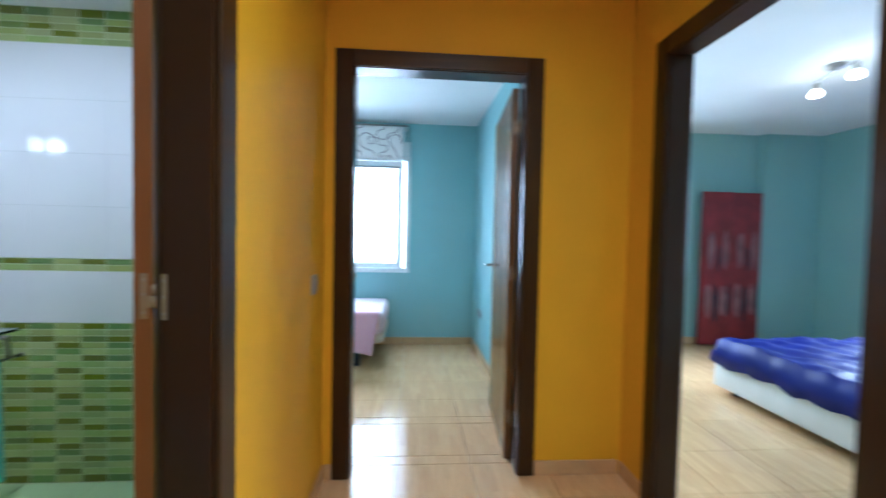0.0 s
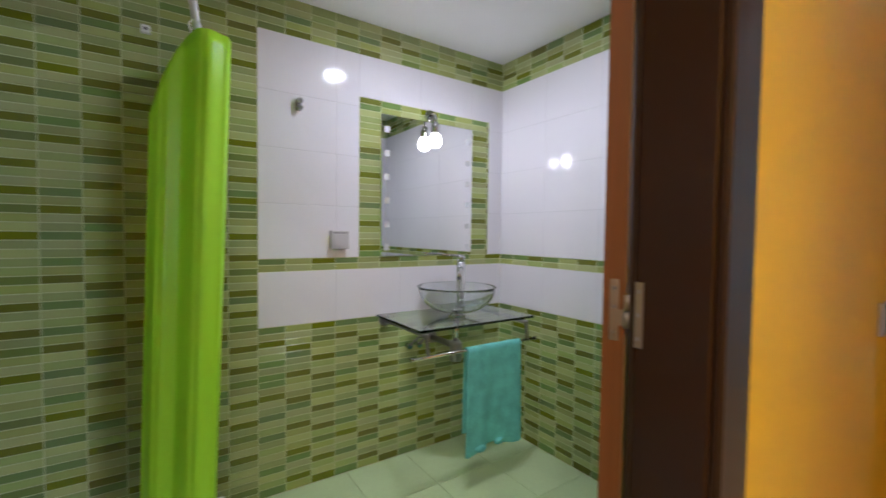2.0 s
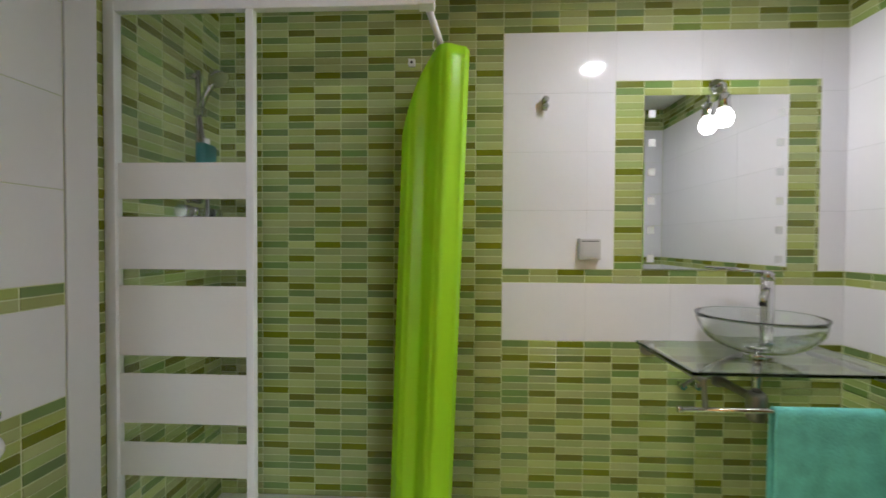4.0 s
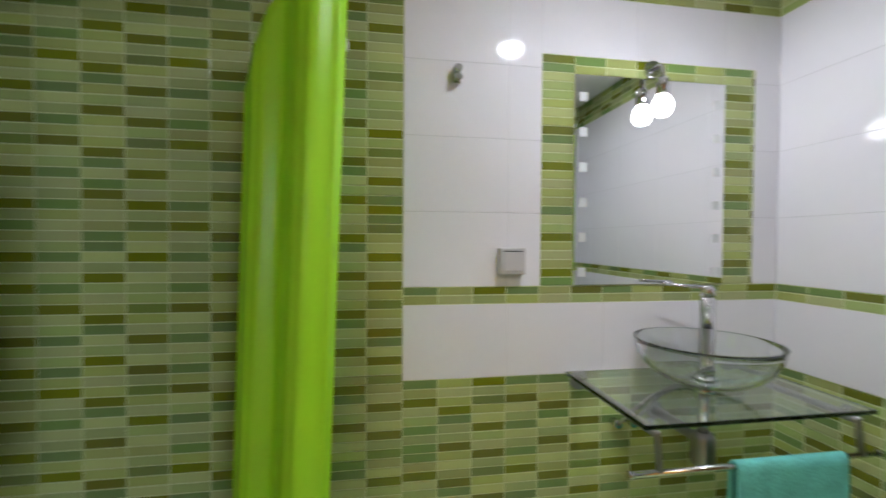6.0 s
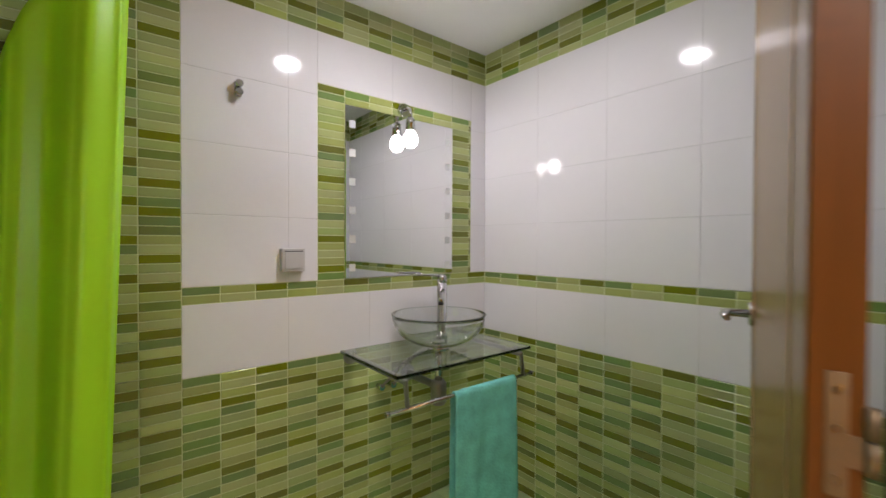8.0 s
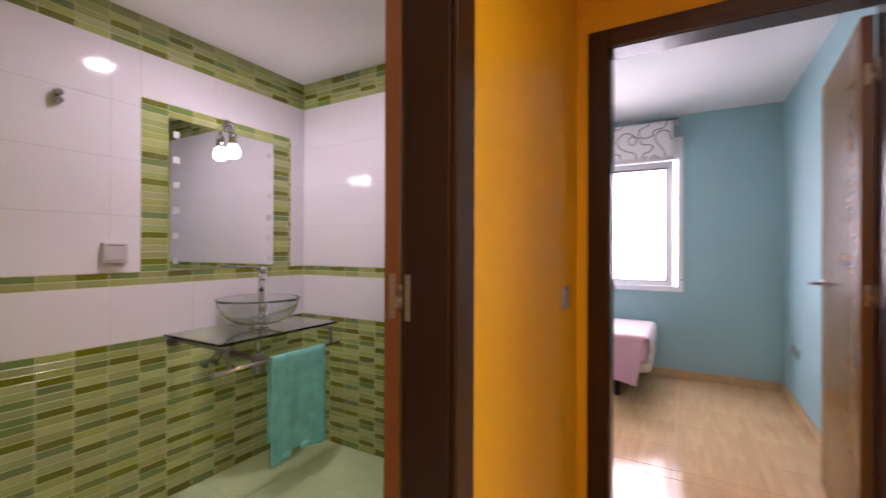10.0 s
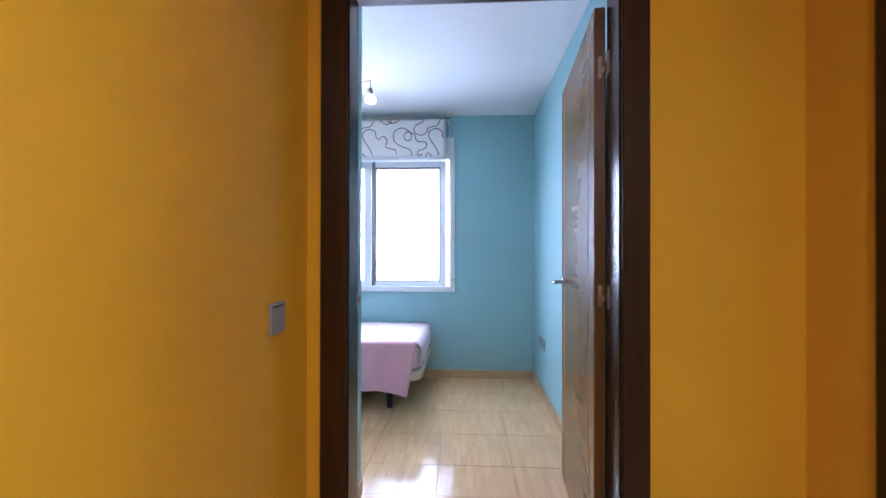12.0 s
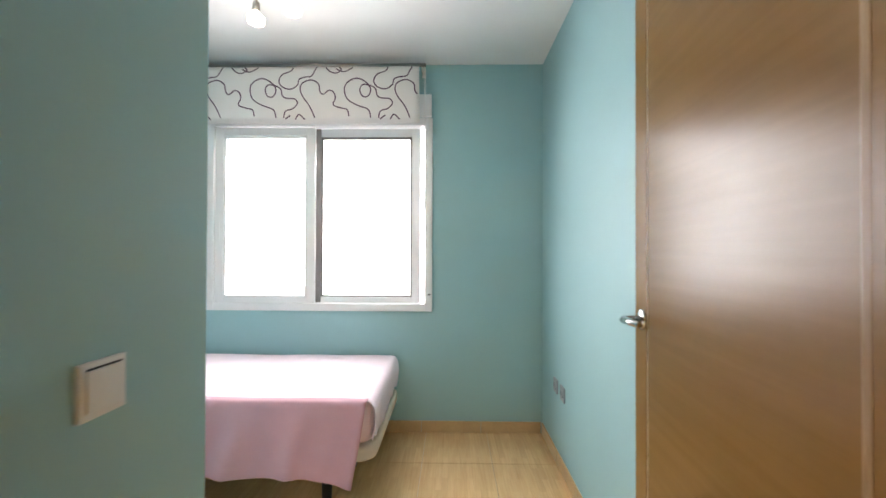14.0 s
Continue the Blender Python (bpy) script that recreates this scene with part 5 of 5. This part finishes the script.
def field(parent, plane, at, sign, u0, u1, z0, z1, kind, singles=None, start=None, zstart=None, shift=0):
    """Fills a rectangle of a wall with mosaic pieces or white tiles; shift turns the repeat of the mosaic on."""
    pw, ph, gap, vgap = (0.1175, 0.0308, 0.0034, 0.0036 if plane == "x" else 0.0048) if kind == "mosaic" else (0.355, 0.25, 0.0017, 0.0008)
    for i, (ua, ub) in enumerate(spans(u0, u1, pw, start)):
        rows = spans(z0, z1, ph, zstart)
        for j, (za, zb) in enumerate(reversed(rows)):
            w, h = ub - ua - vgap, zb - za - gap
            if w < 0.004 or h < 0.004:
                continue
            uc, zc = (ua + ub) / 2, (za + zb) / 2
            if kind == "mosaic":
                tone = REPEAT[(i + 1 + shift) % 3][(j + 3 * shift) % 8]
                if rnd.random() < 0.06:
                    tone = rnd.choice("LSMG")
                if singles and singles(uc, zc) and COUNT.get(parent.name, 0) < 300:
                    COUNT[parent.name] = COUNT.get(parent.name, 0) + 1
                    lay(parent, "mosaic_tile", M_GLAZE[tone], plane, at, sign, uc, zc, w, h, 0.0016)
                else:
                    lay(parent, "", None, plane, at, sign, uc, zc, w, h, 0.0016, JOIN.setdefault(parent.name, ([], [], parent, [])))
                    JOIN[parent.name][3].extend([list(GLAZE).index(tone)] * len(FACES))
            else:
                lay(parent, "white_tile", M_WTILE, plane, at, sign, uc, zc, w, h, 0.002)


COUNT = {}
Z_LOW, Z_B0, Z_B1, Z_TOP = 0.778, 1.028, 1.087, 2.094
FY0, FY1, FZ1 = 1.74, 2.58, 1.886
W = wall_bath_w
field(W, "x", BW, 1, 1.267, BN, 0, Z_LOW, "mosaic", lambda u, z: z > 0.05, zstart="b")
field(W, "x", BW, 1, BS, 1.267, 0, BC, "mosaic", start="b", shift=1)
field(W, "x", BW, 1, 1.267, BN, Z_TOP, BC, "mosaic", shift=2)
field(W, "x", BW, 1, 1.267, BN, Z_B0, Z_B1, "mosaic")
field(W, "x", BW, 1, FY0, MY0, Z_B1, FZ1, "mosaic", shift=1)
field(W, "x", BW, 1, MY1, FY1, Z_B1, FZ1, "mosaic", shift=4)
field(W, "x", BW, 1, MY0, MY1, MZ1, FZ1, "mosaic")
field(W, "x", BW, 1, 1.267, BN, Z_LOW, Z_B0, "white")
field(W, "x", BW, 1, 1.267, FY0, Z_B1, Z_TOP, "white")
field(W, "x", BW, 1, FY1, BN, Z_B1, Z_TOP, "white", start="b")
field(W, "x", BW, 1, FY0, FY1, FZ1, Z_TOP, "white")
for wall, plane, at, sign, u0, u1, stt in ((wall_bath_n, "y", BN, -1, BW + 0.004, BE, None), (wall_bath_s, "y", BS, 1, -1.15, BE, None),
                                           (wall_bath_e, "x", BE, -1, BS, D1A - 0.072, None), (wall_bath_e, "x", BE, -1, D1B + 0.072, BN - 0.004, None)):
    near = (lambda u, z: True) if wall is wall_bath_n else None
    field(wall, plane, at, sign, u0, u1, 0, Z_LOW, "mosaic", near, stt, "b")
    field(wall, plane, at, sign, u0, u1, Z_LOW, Z_B0, "white", None, stt)
    field(wall, plane, at, sign, u0, u1, Z_B0, Z_B1, "mosaic", None, stt)
    field(wall, plane, at, sign, u0, u1, Z_B1, Z_TOP, "white", None, stt)
    field(wall, plane, at, sign, u0, u1, Z_TOP, BC, "mosaic", None, stt)
field(wall_bath_e, "x", BE, -1, D1A - 0.072, D1B + 0.072, DOOR_H + 0.095, BC, "mosaic")
field(wall_bath_s, "y", BS, 1, BW + 0.004, -1.255, 0, BC, "mosaic")
bm = B()
box(bm, -1.254, BS - 0.004, 0, -1.152, BS + 0.006, BC, 0.002)
part("edge_trim", bm, M_WTILE, wall_bath_s, "plain white vertical edge tile")
for verts, faces, owner, tones in JOIN.values():
    me = bpy.data.meshes.new("mosaic_field")
    me.from_pydata(verts, [], faces)
    for k in GLAZE:
        me.materials.append(M_GLAZE_FIELD[k])
    me.polygons.foreach_set("material_index", tones)
    ob = new("mosaic_field", me)
    ob.parent = owner
    tagged(ob, kind="stuff")

# white grout behind the white tiles
for owner, q in ((W, (BW - 0.001, 1.269, Z_LOW + 0.001, BW + 0.0010, BN, Z_B0 - 0.001)), (W, (BW - 0.001, 1.269, Z_B1 + 0.001, BW + 0.0010, FY0 - 0.001, Z_TOP - 0.001)),
                 (W, (BW - 0.001, FY1 + 0.001, Z_B1 + 0.001, BW + 0.0010, BN, Z_TOP - 0.001)), (W, (BW - 0.001, FY0, FZ1 + 0.001, BW + 0.0010, FY1, Z_TOP - 0.001)),
                 (wall_bath_n, (BW, BN - 0.0010, Z_LOW + 0.001, BE, BN + 0.001, Z_B0 - 0.001)), (wall_bath_n, (BW, BN - 0.0010, Z_B1 + 0.001, BE, BN + 0.001, Z_TOP - 0.001))):
    bm = B()
    box(bm, *q)
    part("white_grout_bed", bm, M_WGROUT, owner)

# floors: joints of the stoneware at x 0.213 and y 2.873
P = 0.40


def floor_field(parent, name, mat, x0, x1, y0, y1, ox, oy, p, gap, top):
    i0, i1 = math.floor((x0 - ox) / p), math.ceil((x1 - ox) / p)
    j0, j1 = math.floor((y0 - oy) / p), math.ceil((y1 - oy) / p)
    for i in range(i0, i1):
        for j in range(j0, j1):
            xa, xb = max(x0, ox + i * p), min(x1, ox + (i + 1) * p)
            ya, yb = max(y0, oy + j * p), min(y1, oy + (j + 1) * p)
            if xb - xa > 0.012 and yb - ya > 0.012:
                lay(parent, name, mat, "z", top - 0.002, 1, (xa + xb) / 2, (ya + yb) / 2, xb - xa - gap, yb - ya - gap, 0.002)


floor_field(floor_main, "floor_tile", M_FLOOR, HX, EX, HS, Y_BED, 0.213, 2.873, P, 0.0026, 0.0)
floor_field(floor_main, "floor_tile", M_FLOOR, -0.155, RE, Y_BED, RCOR, 0.213, 2.873, P, 0.0026, 0.0)
floor_field(floor_main, "floor_tile", M_FLOOR, RW, RE, RCOR, RN, 0.213, 2.873, P, 0.0026, 0.0)
floor_field(floor_main, "floor_tile", M_FLOOR, EX, ME, MS, MN, 0.213, 2.873, P, 0.0026, 0.0)
floor_field(floor_bath, "bath_floor_tile", M_BFLOOR, BW, BE, BS, BN, BW, BN, 0.335, 0.003, 0.0)
